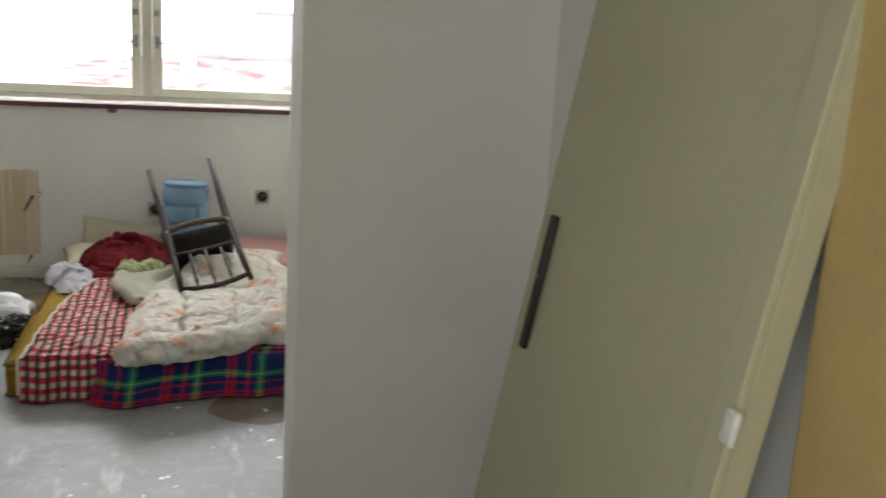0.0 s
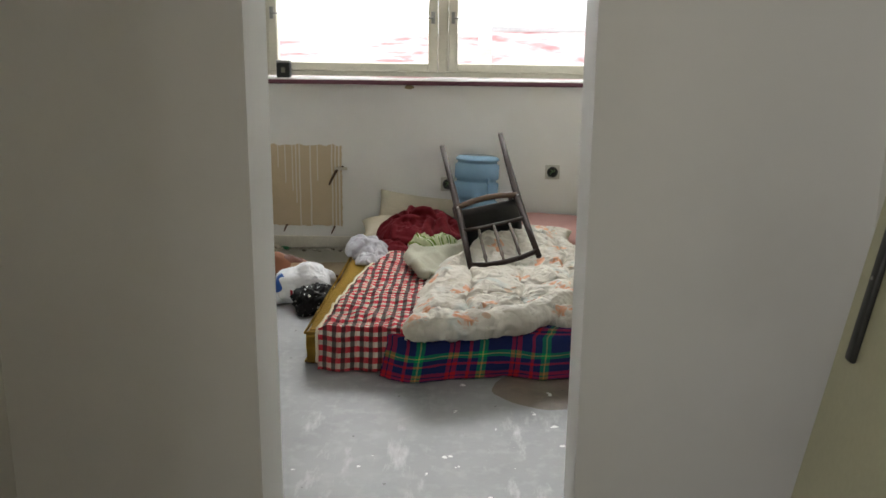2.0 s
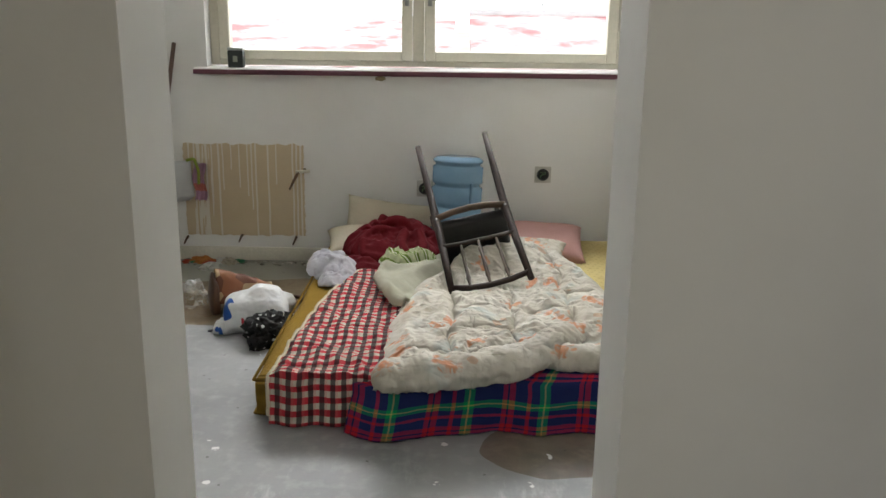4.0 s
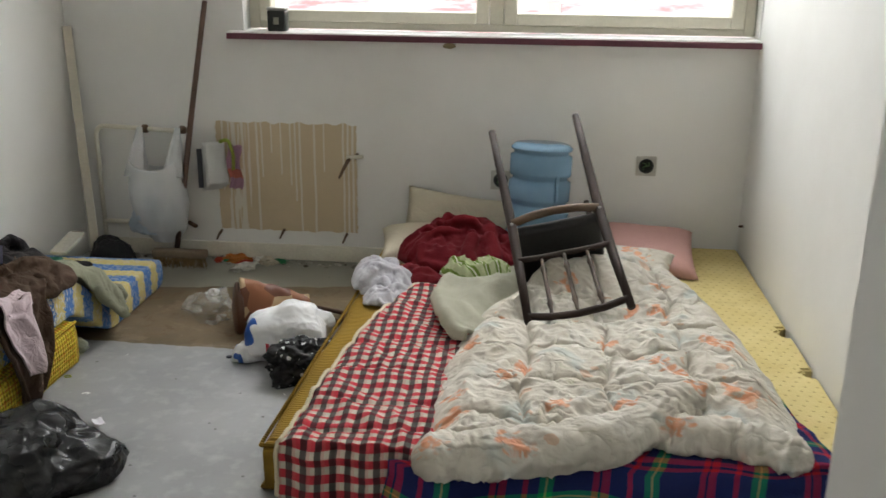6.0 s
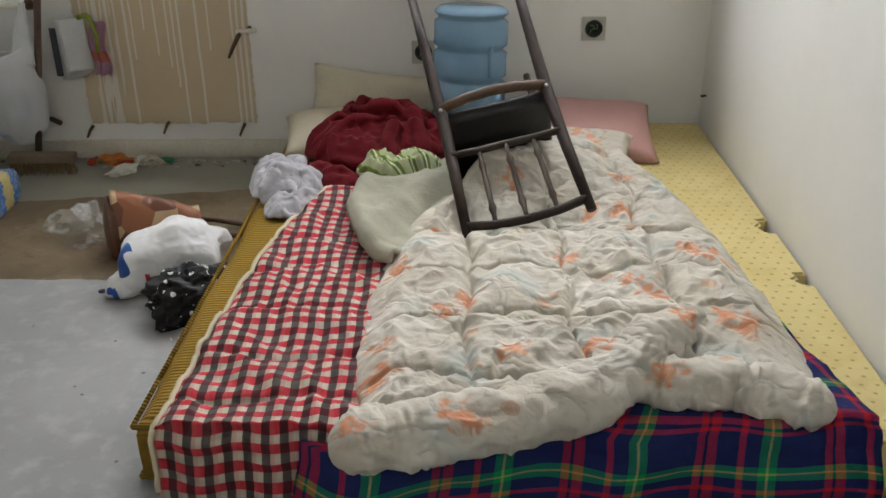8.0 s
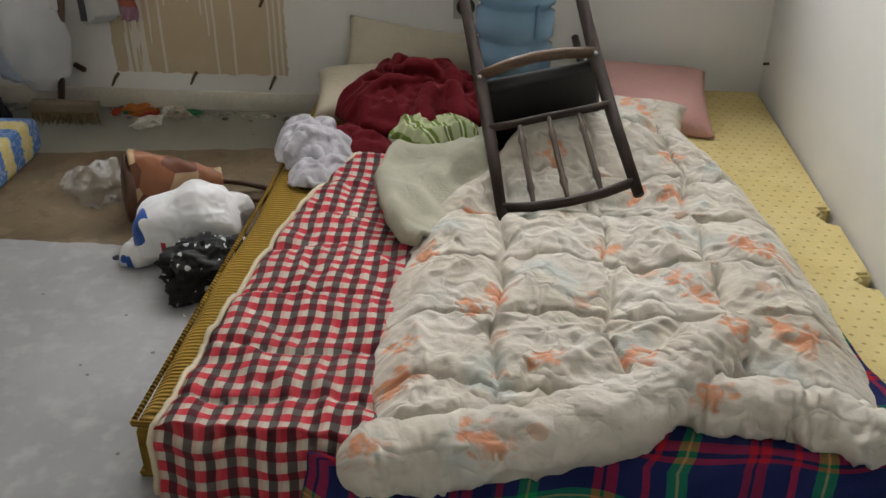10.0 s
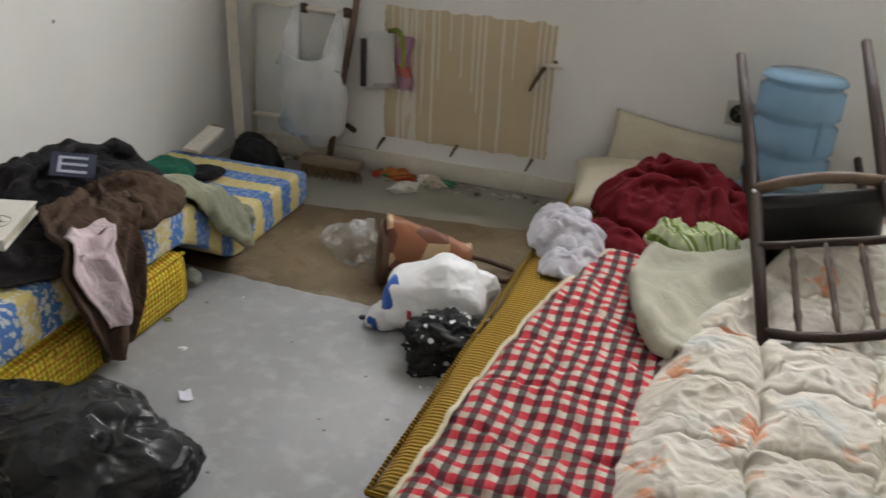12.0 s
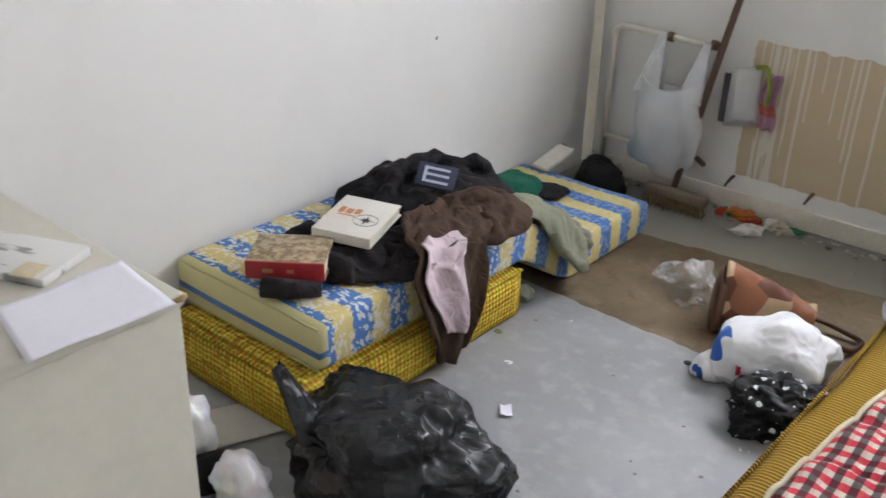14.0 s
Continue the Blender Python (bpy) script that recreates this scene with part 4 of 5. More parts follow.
jk = thing("black_jacket", "black jacket with a badge thrown over the mattress", "jacket")
fused(part("body", folds(-1.68, 4.7, mat_top, 0.19, 0.3, 0.145, -15, 11, 46, 0.022), BLACKCLOTH, jk))
fused(part("sleeve", tube([(-1.74, 4.66, 0.4), (-1.77, 4.55, 0.37), (-1.76, 4.46, 0.345), (-1.72, 4.4, 0.338)], [0.045, 0.04, 0.036, 0.034], sides=14), BLACKCLOTH, jk))
badge = part("badge", box(-0.055, 0.055, -0.04, 0.04, 0, 0.004, 0.001, m=pose(-1.58, 4.6, 0.445, 30, 8, 32)), plain("navy_badge", (0.02, 0.025, 0.06), 0.7), jk, "navy badge with pale bars")
bm = bmesh.new()
for b in ((-0.035, 0.035, 0.018, 0.026), (-0.035, 0.035, -0.004, 0.004), (-0.035, 0.035, -0.028, -0.02), (-0.037, -0.028, -0.028, 0.026)):
    box(b[0], b[1], b[2], b[3], 0.0045, 0.0062, bm=bm)
bmesh.ops.transform(bm, matrix=pose(-1.58, 4.6, 0.445, 30, 8, 32), verts=bm.verts)
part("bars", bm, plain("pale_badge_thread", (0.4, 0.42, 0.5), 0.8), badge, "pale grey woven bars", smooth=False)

fused(single("black_trousers", folds(-1.6, 4.3, mat_top, 0.21, 0.16, 0.035, 35, 14, 20, 0.024), CHARCOAL, "black trousers spread under the books", "trousers"))
single("black_sock", tube([(-1.61, 3.995, 0.327), (-1.555, 4.033, 0.326), (-1.505, 4.09, 0.322)], [0.026, 0.025, 0.018], sides=14), CHARCOAL, "rolled black sock lying by the red book", "sock")


def drape_at(u, v):
    """A sweatshirt that hangs from the mattress to the floor."""
    low = max(0.0, 1 - v / 0.62)
    y = 4.4 + 0.02 * low + (u - 0.5) * (0.29 - 0.19 * low ** 1.4)
    fold = 0.012 * math.sin(11 * u + 2) + 0.012 * ridged(u, v, 3, 4)
    if v < 0.62:
        k = v / 0.62
        return (-1.365 + fold + 0.02 * math.sin(math.pi * k), y, 0.05 + 0.28 * k - 0.03 * (1 - k) * math.sin(math.pi * u))
    k = (v - 0.62) / 0.38
    a = min(1, k * 2) * math.pi / 2
    x = -1.365 - 0.06 * (1 - math.cos(a)) - 0.16 * max(0, k - 0.3)
    return (x + fold * (1 - k), y + 0.16 * k, 0.33 + 0.03 * math.sin(a) + 0.03 * k + 0.02 * ridged(u, k, 6, 4))


sw = thing("brown_sweatshirt", "brown sweatshirt with pale pink lining hanging off the bed", "sweatshirt")
part("hanging_side", sheet(drape_at, 46, 60, 0.012, uv=(0.3, 0.6)), BROWN, sw)
fused(part("crumpled_side", folds(-1.49, 4.7, mat_top, 0.13, 0.2, 0.1, 20, 17, 22, 0.024), BROWN, sw))


def lining_at(u, v):
    s = 0.03 + 0.24 * (1 - v) ** 1.8
    x, y, z = drape_at(s + (0.56 - 0.04 * v - s) * u, 0.22 + 0.56 * v)
    return (x + 0.014 + 0.006 * ridged(u, v, 8, 3), y, z + 0.008)


part("lining", sheet(lining_at, 26, 40, 0.005, uv=(0.2, 0.3)), LINING, sw, "pale pink inside lining")
fused(single("sage_jacket", folds(-1.46, 4.96, lambda x, y: mat_top(x, y) if x < -1.39 else max(0.06, mat_top(x, y) - 1.6 * (x + 1.39)), 0.12, 0.19, 0.08, -15, 19, 26, 0.022), SAGE, "padded sage green jacket sagging over the mattress edge", "jacket"))
cap = thing("baseball_cap", "dark cap with a green crown on the mattress", "cap")
part("crown", heap(-1.77, 5.27, mat_top, 0.1, 0.09, 0.075, 0, 21.0, 0.2, 6.0, 30), CAPGREEN, cap)
part("visor", heap(-1.69, 5.34, mat_top, 0.08, 0.06, 0.03, 40, 22.0, 0.2, 6.0, 24), BLACKCLOTH, cap, "dark visor")


def book(name, w, d, h, cover, spine, m, label, marks=None):
    ob = thing(name, label, "book", "books on the bed", m=m)
    paper = plain("book_paper", (0.66, 0.6, 0.45), 0.8, vary=0.1)
    part("cover", box(-w / 2, w / 2, -d / 2, d / 2, h - 0.004, h, 0.0012), cover, ob)
    part("cover", box(-w / 2, w / 2, -d / 2, d / 2, 0.0, 0.004, 0.0012), cover, ob)
    part("spine", box(-w / 2, w / 2, -d / 2 - 0.005, -d / 2 + 0.002, 0.0, h, 0.002), spine, ob, "book spine")
    part("pages", box(-w / 2 + 0.005, w / 2 - 0.005, -d / 2 + 0.003, d / 2 - 0.005, 0.0042, h - 0.0042), paper, ob, "yellowed pages", smooth=False)
    if marks:
        marks(ob, h)
    return ob


m = Mat("mottled_book_cloth", 0.6)
v = m.coord()
MOTTLED = m.done(m.mix(m.ramp(m.noise(v, 55, 5, 0.7), 0.42, 0.6), (0.2, 0.14, 0.08), (0.46, 0.37, 0.22)), m.noise(v, 90, 2), 0.1, 0.001)
BOOKRED = plain("red_book_leather", (0.36, 0.02, 0.025), 0.45)
WHITEBOOK = plain("white_book_cloth", (0.66, 0.63, 0.56), 0.55, vary=0.1)


def red_marks(ob, h):
    gilt = plain("gilt_mark", (0.4, 0.22, 0.08), 0.5)
    for x0, x1 in ((-0.055, -0.03), (0.005, 0.022)):
        part("title_mark", box(x0, x1, -0.0815, -0.0795, h * 0.4, h * 0.6), gilt, ob, "faded gilt mark", smooth=False)


def white_marks(ob, h):
    bm = bmesh.new()
    for i in range(8):
        a = math.pi / 4 * i
        r = 0.03 if i % 2 == 0 else 0.018
        tip_, l, r_ = (0.03 + r * math.cos(a), -0.02 + r * math.sin(a)), a + 0.5, a - 0.5
        vs = [bm.verts.new((x, y, h + 0.0008)) for x, y in ((0.03, -0.02), (0.03 + 0.007 * math.cos(r_), -0.02 + 0.007 * math.sin(r_)), tip_, (0.03 + 0.007 * math.cos(l), -0.02 + 0.007 * math.sin(l)))]
        bm.faces.new(vs)
    ring = [(0.03 + 0.033 * math.cos(2 * math.pi * k / 30), -0.02 + 0.033 * math.sin(2 * math.pi * k / 30), h + 0.0006) for k in range(31)]
    tube(ring, 0.0007, bm, 5)
    part("compass_star", bm, BLACK, ob, "black printed compass star", smooth=False)
    orange = plain("orange_print", (0.55, 0.22, 0.08), 0.6)
    for x0, x1, y0, y1 in ((-0.06, -0.045, 0.0, 0.035), (-0.04, -0.02, 0.0, 0.03), (-0.015, 0.0, 0.005, 0.035), (-0.055, -0.005, -0.012, -0.006)):
        part("title_mark", box(x0, x1, y0, y1, h + 0.0004, h + 0.001), orange, ob, "orange printed bar", smooth=False)


book("book", 0.195, 0.15, 0.048, MOTTLED, BOOKRED, pose(-1.645, 4.122, 0.326, 1, -1, 36), "old book with mottled cover and red leather spine", red_marks)
book("book", 0.162, 0.215, 0.03, WHITEBOOK, WHITEBOOK, pose(-1.629, 4.34, 0.366, 1, 2, 21), "white hardback book with a compass star on its cover", white_marks)

single("rag_ball", blob(0.035, 0.03, 0.03, 0.3, 6, 3.0, 3, crease=0.15, m=Matrix.Translation((-1.45, 4.87, 0))), cloth("grey_green_rag", (0.28, 0.29, 0.24)), "small grey crumpled rag on the floor", "rag")

# ---- junk in the far corner ----
WHITECARD = plain("white_board_paint", (0.68, 0.64, 0.55), 0.7)
pl = thing("white_board", "short white painted board leaning on the black bag", "board", m=pose(-1.83, 5.5, 0.145, 16, 0, -6))
part("face", box(-0.036, 0.036, 0.0, 0.16, 0.0, 0.014, 0.002), WHITECARD, pl, smooth=False)
part("broken_end", box(-0.03, 0.026, 0.1605, 0.17, 0.001, 0.012, 0.002), RUST, pl, "dark broken end", smooth=False)
single("black_bag", blob(0.1, 0.085, 0.1, 0.25, 3, 6.0, 5, crease=0.05, m=Matrix.Translation((-1.71, 5.74, 0))), cloth("black_nylon", (0.014, 0.014, 0.015), 0.55), "slumped black nylon bag in the corner", "bag")

# ---- bin bag, shiny black ----
m = Mat("black_bin_bag_film", 0.22, 0, 0.4)
v = m.coord()
BINBAG = m.done(m.mix(m.noise(v, 5, 3), (0.008, 0.008, 0.009), (0.02, 0.02, 0.021)), m.math("ADD", m.voronoi(m.warp(v, 6, 0.12), 9), m.math("MULTIPLY", m.noise(m.warp(v, 9, 0.1), 22, 3), 0.3)), 0.7, 0.025, m.math("MULTIPLY_ADD", m.noise(v, 8, 3), 0.25, 0.14))
bag = thing("bin_bag", "full shiny black plastic bin bag on the floor", "bin bag", m=pose(-1.2, 3.995, 0, 0, 0, 36))
part("sack", blob(0.232, 0.175, 0.13, 0.4, 2.6, 2.0, 6, crease=0.11, cscale=7), BINBAG, bag)


def ear_at(u, v):
    a = (u - 0.5) * 2.4
    r = 0.075 - 0.055 * v
    return (-0.15 - 0.09 * v + r * 0.5 * math.cos(a * 2), -0.01 + r * math.sin(a), 0.1 + 0.17 * v + 0.012 * ridged(u, v, 2, 5))


part("tied_end", sheet(ear_at, 24, 16, 0.002), BINBAG, bag, "twisted open end of the bag")

# ---- desk ----
desk = thing("cabinet", "cream painted cabinet with a chipped worktop edge", "cabinet")
CREAMPAINT = plain("cream_cabinet_paint", (0.63, 0.60, 0.5), 0.45, vary=0.08, scale=6)
CHIP = plain("chipped_fibreboard", (0.3, 0.2, 0.1), 0.9)
part("side_panel", box(-1.088, -1.071, 2.72, 3.415, 0.0, 0.728, 0.002), CREAMPAINT, desk, smooth=False)
part("side_panel", box(-1.94, -1.92, 2.72, 3.415, 0.0, 0.728, 0.002), CREAMPAINT, desk, smooth=False)
part("back_panel", box(-1.919, -1.089, 3.393, 3.413, 0.02, 0.728, 0.002), CREAMPAINT, desk, smooth=False)
part("worktop", box(-1.942, -1.066, 2.71, 3.42, 0.7285, 0.75, 0.004), CREAMPAINT, desk, smooth=False)
part("chip", blob(0.02, 0.05, 0.006, 0.3, 5, 1.0, 3, flat=False, m=Matrix.Translation((-1.07, 3.06, 0.742))), CHIP, desk, "brown chipped edge")
part("chip", blob(0.012, 0.016, 0.006, 0.3, 5, 2.0, 3, flat=False, m=Matrix.Translation((-1.072, 3.412, 0.742))), CHIP, desk, "brown chipped corner")


def paper_at(u, v):
    a, b = Vector((-1.205, 3.21)).lerp(Vector((-1.04, 3.17)), u), Vector((-1.207, 3.409)).lerp(Vector((-1.032, 3.383)), u)
    p = a.lerp(b, v)
    return (p.x, p.y, 0.7525 + 0.004 * (1 + nz(u, v, 1, 2)) + 0.004 * u * u)


PAPER = plain("white_paper", (0.78, 0.77, 0.82), 0.7, vary=0.05)
single("paper_sheet", sheet(paper_at, 16, 20, 0.0006), PAPER, "blank white sheet of paper on the cabinet", "paper")
bk = thing("booklet", "white packet with a grey pattern and a cream tab", "booklet", m=pose(-1.32, 3.31, 0.7505, 0, 0, 24))
m = Mat("grey_marbled_paper", 0.6)
v = m.coord()
part("cover", box(-0.085, 0.085, -0.06, 0.06, 0, 0.014, 0.003), m.done(m.mix(m.ramp(m.noise(m.warp(m.scaled(v, 1, 4, 1), 8, 0.2), 9, 2), 0.6, 0.66), (0.7, 0.69, 0.65), (0.3, 0.3, 0.31))), bk)
part("tab", box(0.03, 0.07, -0.064, -0.02, 0.0143, 0.0165, 0.001), plain("cream_tab", (0.64, 0.55, 0.36), 0.6), bk, "cream paper tab")


def floor_paper(name, x, y, w, d, rot, mat, label, seed):
    c, s = math.cos(radians(rot)), math.sin(radians(rot))

    def at(u, v):
        a, b = (u - 0.5) * w, (v - 0.5) * d
        return (x + c * a - s * b, y + s * a + c * b, 0.004 + 0.006 * (1 + nz(u + seed, v, 1, 2.2)) * (abs(u - 0.5) + abs(v - 0.5)))

    return single(name, sheet(at, 12, 14, 0.0008), mat, label, "paper", "papers on the floor")


floor_paper("paper_sheet", -1.57, 3.9, 0.15, 0.2, -25, plain("printed_paper", (0.55, 0.54, 0.5), 0.8, vary=0.12, scale=30), "printed grey sheet of paper on the floor", 2.0)
cbx = thing("cardboard_scrap", "torn brown cardboard box between cabinet and bed", "cardboard", m=pose(-1.27, 3.46, 0.0, 0, 0, 6))
KRAFT = plain("brown_kraft_card", (0.36, 0.23, 0.12), 0.85)
part("panel", box(-0.07, 0.07, -0.004, 0.004, 0, 0.67, 0.001, m=pose(0, 0, 0, 4, -3, 0)), KRAFT, cbx, smooth=False)
part("flap", box(-0.07, 0.06, -0.003, 0.003, 0, 0.05, 0.001, m=pose(-0.03, -0.05, 0.665, -50, -3, 0)), KRAFT, cbx, "torn bent flap", smooth=False)

m = Mat("white_bag_film", 0.35, 0, 0.5)
m.b.inputs["Subsurface Weight"].default_value = 0.15
v = m.coord()
WHITEFILM = m.done(m.mix(m.noise(v, 10, 3), (0.74, 0.74, 0.75), (0.82, 0.82, 0.82)), m.noise(m.warp(v, 9, 0.1), 16, 4), 0.5, 0.012)
single("white_bag", blob(0.07, 0.05, 0.06, 0.3, 5, 4.0, 4, crease=0.1, m=Matrix.Translation((-1.38, 3.72, 0))), WHITEFILM, "crumpled white plastic bag by the cabinet", "bag")
single("white_bag", blob(0.05, 0.06, 0.1, 0.3, 5, 7.0, 4, crease=0.1, m=Matrix.Translation((-1.56, 3.72, 0))), WHITEFILM, "upright white plastic bag by the cabinet", "bag")
single("black_shoe", blob(0.1, 0.045, 0.05, 0.15, 4, 5.0, 4, crease=0.04, m=pose(-1.46, 3.7, 0, 0, 0, 60)), BLACKCLOTH, "black cloth shoe lying beside the cabinet", "shoe")

# ---- things on the floor beside the bed ----
wb = thing("carrier_bag", "stuffed white carrier bag with blue and red print", "carrier bag", m=pose(-0.69, 4.98, 0, 0, 0, 30))
m = Mat("printed_carrier_film", 0.35, 0, 0.5)
v = m.coord()
x, y, z = m.xyz(v)
base = m.mix(m.noise(v, 10, 3), (0.74, 0.74, 0.75), (0.83, 0.83, 0.83))
near_end = m.math("LESS_THAN", x, -0.132)
col = m.mix(m.math("MULTIPLY", near_end, m.math("GREATER_THAN", m.noise(v, 9, 1), 0.5)), base, (0.02, 0.1, 0.42))
redband = m.math("MULTIPLY", m.math("LESS_THAN", m.math("ABSOLUTE", m.math("ADD", x, 0.108)), 0.006), m.math("GREATER_THAN", m.noise(v, 12, 1), 0.55))
col = m.mix(redband, col, (0.5, 0.03, 0.05))
part("sack", blob(0.15, 0.115, 0.12, 0.3, 2.5, 8.0, 6, crease=0.05, cscale=6), m.done(col, m.noise(m.warp(v, 9, 0.1), 12, 3), 0.35, 0.012), wb)
part("handle", heap(-0.165, -0.02, 0.0, 0.05, 0.05, 0.05, 0, 31.0, 0.4, 12.0, 24, 0.002), m.m, wb, "crumpled handle with blue print")

m = Mat("black_polka_cloth", 0.7)
v = m.coord()
dots = m.math("LESS_THAN", m.voronoi(v, 34, rand=0.55), 0.27)
single("polka_dot_cloth", blob(0.105, 0.085, 0.075, 0.35, 4.0, 12.0, 6, crease=0.22, cscale=9, m=pose(-0.6, 4.785, 0, 0, 0, 40)), m.done(m.mix(dots, (0.012, 0.012, 0.013), (0.6, 0.6, 0.6)), m.noise(v, 120, 2), 0.3, 0.003), "black cloth with white polka dots, bundled on the floor", "cloth")
single("black_bottle_cap", lathe([(0.02, 0), (0.022, 0.004), (0.022, 0.03), (0.018, 0.034)], sides=20, m=pose(-0.665, 4.71, 0.022, 80, 0, 30)), BLACK, "black plastic cap lying on the floor", "cap")

hb = thing("handbag", "brown patchwork leather handbag lying on the floor", "handbag", m=pose(-0.83, 5.2, 0, 0, 0, 20))
m = Mat("patchwork_leather", 0.45, 0, 0.4)
v = m.coord()
cells = m.n("TexVoronoi", Vector=m.scaled(v, 1, 0.6, 1), Scale=13.0)
pick = m.xyz(cells.outputs["Color"])
col = m.mix(m.math("GREATER_THAN", pick[0], 0.45), (0.14, 0.045, 0.02), (0.27, 0.1, 0.04))
col = m.mix(m.math("GREATER_THAN", pick[1], 0.68), col, (0.46, 0.32, 0.18))
PATCHLEATHER = m.done(col, m.noise(v, 120, 3), 0.2, 0.002)
LEATHER = plain("brown_leather", (0.1, 0.042, 0.02), 0.45, vary=0.3)


def bag_side(u, v):
    a = math.pi * (0.08 + 0.84 * v)
    r = 0.085 + 0.012 * nz(u, v, 3, 3)
    return (-0.11 + 0.26 * u, -0.01 + r * 0.8 * math.cos(a) * (1 - 0.25 * u), 0.006 + (0.205 - 0.1 * u) * math.sin(a) * (0.9 + 0.1 * ridged(u, v, 2, 3)))


part("body", sheet(bag_side, 30, 34, 0.006), PATCHLEATHER, hb)
bm = blob(0.028, 0.085, 0.12, 0.08, 3, 1.0, 4, m=Matrix.Translation((-0.115, -0.01, 0)))
part("end_gusset", bm, LEATHER, hb, "plain dark leather end")
part("strap", tube(arc([(0.12, 0.03, 0.06), (0.2, 0.06, 0.03), (0.3, 0.02, 0.012), (0.26, -0.06, 0.012), (0.14, -0.05, 0.05)], 0.03), 0.009, sides=8), LEATHER, hb, "dark leather carrying strap")

m = Mat("clear_bag_film", 0.22)
v = m.coord()
m.put(m.b.inputs["Alpha"], m.math("MULTIPLY_ADD", m.ramp(m.noise(m.warp(v, 9, 0.1), 14, 3), 0.45, 0.68), 0.5, 0.1))
CLEAR = m.done((0.8, 0.8, 0.78), m.noise(m.warp(v, 9, 0.1), 22, 4), 0.9, 0.015)
single("clear_bag", blob(0.09, 0.075, 0.06, 0.5, 4.0, 41.0, 5, crease=0.14, cscale=6, m=pose(-1.08, 5.26, 0, 0, 0, -20)), CLEAR, "crumpled clear plastic bag on the floor", "bag")
single("dark_button", lathe([(0.011, 0), (0.012, 0.003), (0.009, 0.005)], sides=16, m=Matrix.Translation((-0.892, 4.886, 0))), plain("dark_blue_plastic", (0.03, 0.03, 0.05), 0.4), "small dark round button on the floor", "button")
single("elastic_ring", tube([(-1.38 + 0.012 * math.cos(a), 4.66 + 0.008 * math.sin(a), 0.003) for a in (2 * math.pi * k / 16 for k in range(17))], 0.002, sides=6), plain("lime_rubber", (0.4, 0.45, 0.05), 0.6), "small lime green rubber ring on the floor", "rubber ring")
floor_paper("white_scrap", -1.13, 4.36, 0.03, 0.045, 40, PAPER, "torn white paper scrap by the bin bag", 5.0)


# ---- back wall: patch, pipes, sockets ----
def patch_mat():
    m = Mat("bare_beige_wall_patch", 0.85, 0, 0.2)
    v = m.coord()
    x, y, z = m.xyz(v)
    wob = m.math("MULTIPLY_ADD", m.noise(v, 5, 2), 0.012, x)
    col = m.mix(m.noise(v, 9, 4), (0.52, 0.415, 0.275), (0.6, 0.49, 0.335))
    lanes = m.n("TexWhiteNoise")
    lanes.noise_dimensions = "1D"
    m.put(lanes.inputs["W"], m.math("FLOOR", m.math("DIVIDE", wob, 0.022)))
    inlane = m.math("LESS_THAN", m.math("ABSOLUTE", m.math("SUBTRACT", m.math("FRACT", m.math("DIVIDE", wob, 0.022)), 0.5)), m.math("MULTIPLY_ADD", lanes.outputs["Value"], 0.3, -0.06))
    low = m.math("MULTIPLY_ADD", lanes.outputs["Value"], -2.3, 1.95)
    run = m.math("MULTIPLY", inlane, m.math("GREATER_THAN", z, low))
    left = m.math("MULTIPLY", m.math("LESS_THAN", x, -1.13), m.math("GREATER_THAN", m.noise(m.scaled(v, 1, 1, 0.06), 42, 2), 0.55))
    run = m.math("MAXIMUM", run, left)
    col = m.mix(m.math("MULTIPLY", run, 0.8), col, (0.7, 0.67, 0.6))
    return m.done(col, m.math("MULTIPLY_ADD", run, 0.8, m.noise(v, 60, 3)), 0.25, 0.003)


def ragged(x0, x1, z0, z1, y, amp, n=36):
    """A bare area with torn paint edges, laid just proud of the wall."""
    pts = [(x0 + (x1 - x0) * k / n, z0 + amp * 0.6 * nz(k, 1, 1, 0.7)) for k in range(n)]
    pts += [(x1 + amp * 0.5 * nz(k, 5, 1, 0.8), z0 + (z1 - z0) * k / n) for k in range(n)]
    pts += [(x1 - (x1 - x0) * k / n, z1 + amp * nz(k, 9, 2, 0.45)) for k in range(n)]
    pts += [(x0 + amp * 0.6 * nz(k, 13, 1, 0.8), z1 - (z1 - z0) * k / n) for k in range(n)]
    bm = bmesh.new()
    f = bm.faces.new([bm.verts.new((x, y, z)) for x, z in pts])
    out = bmesh.ops.extrude_face_region(bm, geom=[f])
    bmesh.ops.translate(bm, verts=[v for v in out["geom"] if isinstance(v, bmesh.types.BMVert)], vec=(0, 0.0015, 0))
    return bm


single("wall_patch", ragged(-1.285, -0.638, 0.14, 0.643, YB - 0.003, 0.014), patch_mat(), "bare beige wall patch streaked with white paint runs", "wall patch", kind="structure", smooth=False)

for x, z, s in ((-1.285, 0.11, 1), (-0.985, 0.125, 1), (-0.69, 0.115, 1)):
    st = single("pipe_stub", tube([(x, YB + 0.01, z + 0.02), (x - 0.002, YB - 0.03, z + 0.012), (x - 0.014, YB - 0.04, z - 0.016)], [0.007, 0.006, 0.004], sides=8), RUST, "short rusty bent bracket sticking out of the wall", "bracket", "wall brackets")
hk = thing("wall_hook", "rusty radiator hook on the bare wall patch", "hook", "")
part("stem", tube([(-0.635, YB + 0.005, 0.508), (-0.635, YB - 0.05, 0.505)], 0.009, sides=10), RUST, hk)
part("bar", tube([(-0.6, YB - 0.05, 0.51), (-0.675, YB - 0.05, 0.505)], 0.009, sides=10), PIPE, hk, "cream painted cross bar")
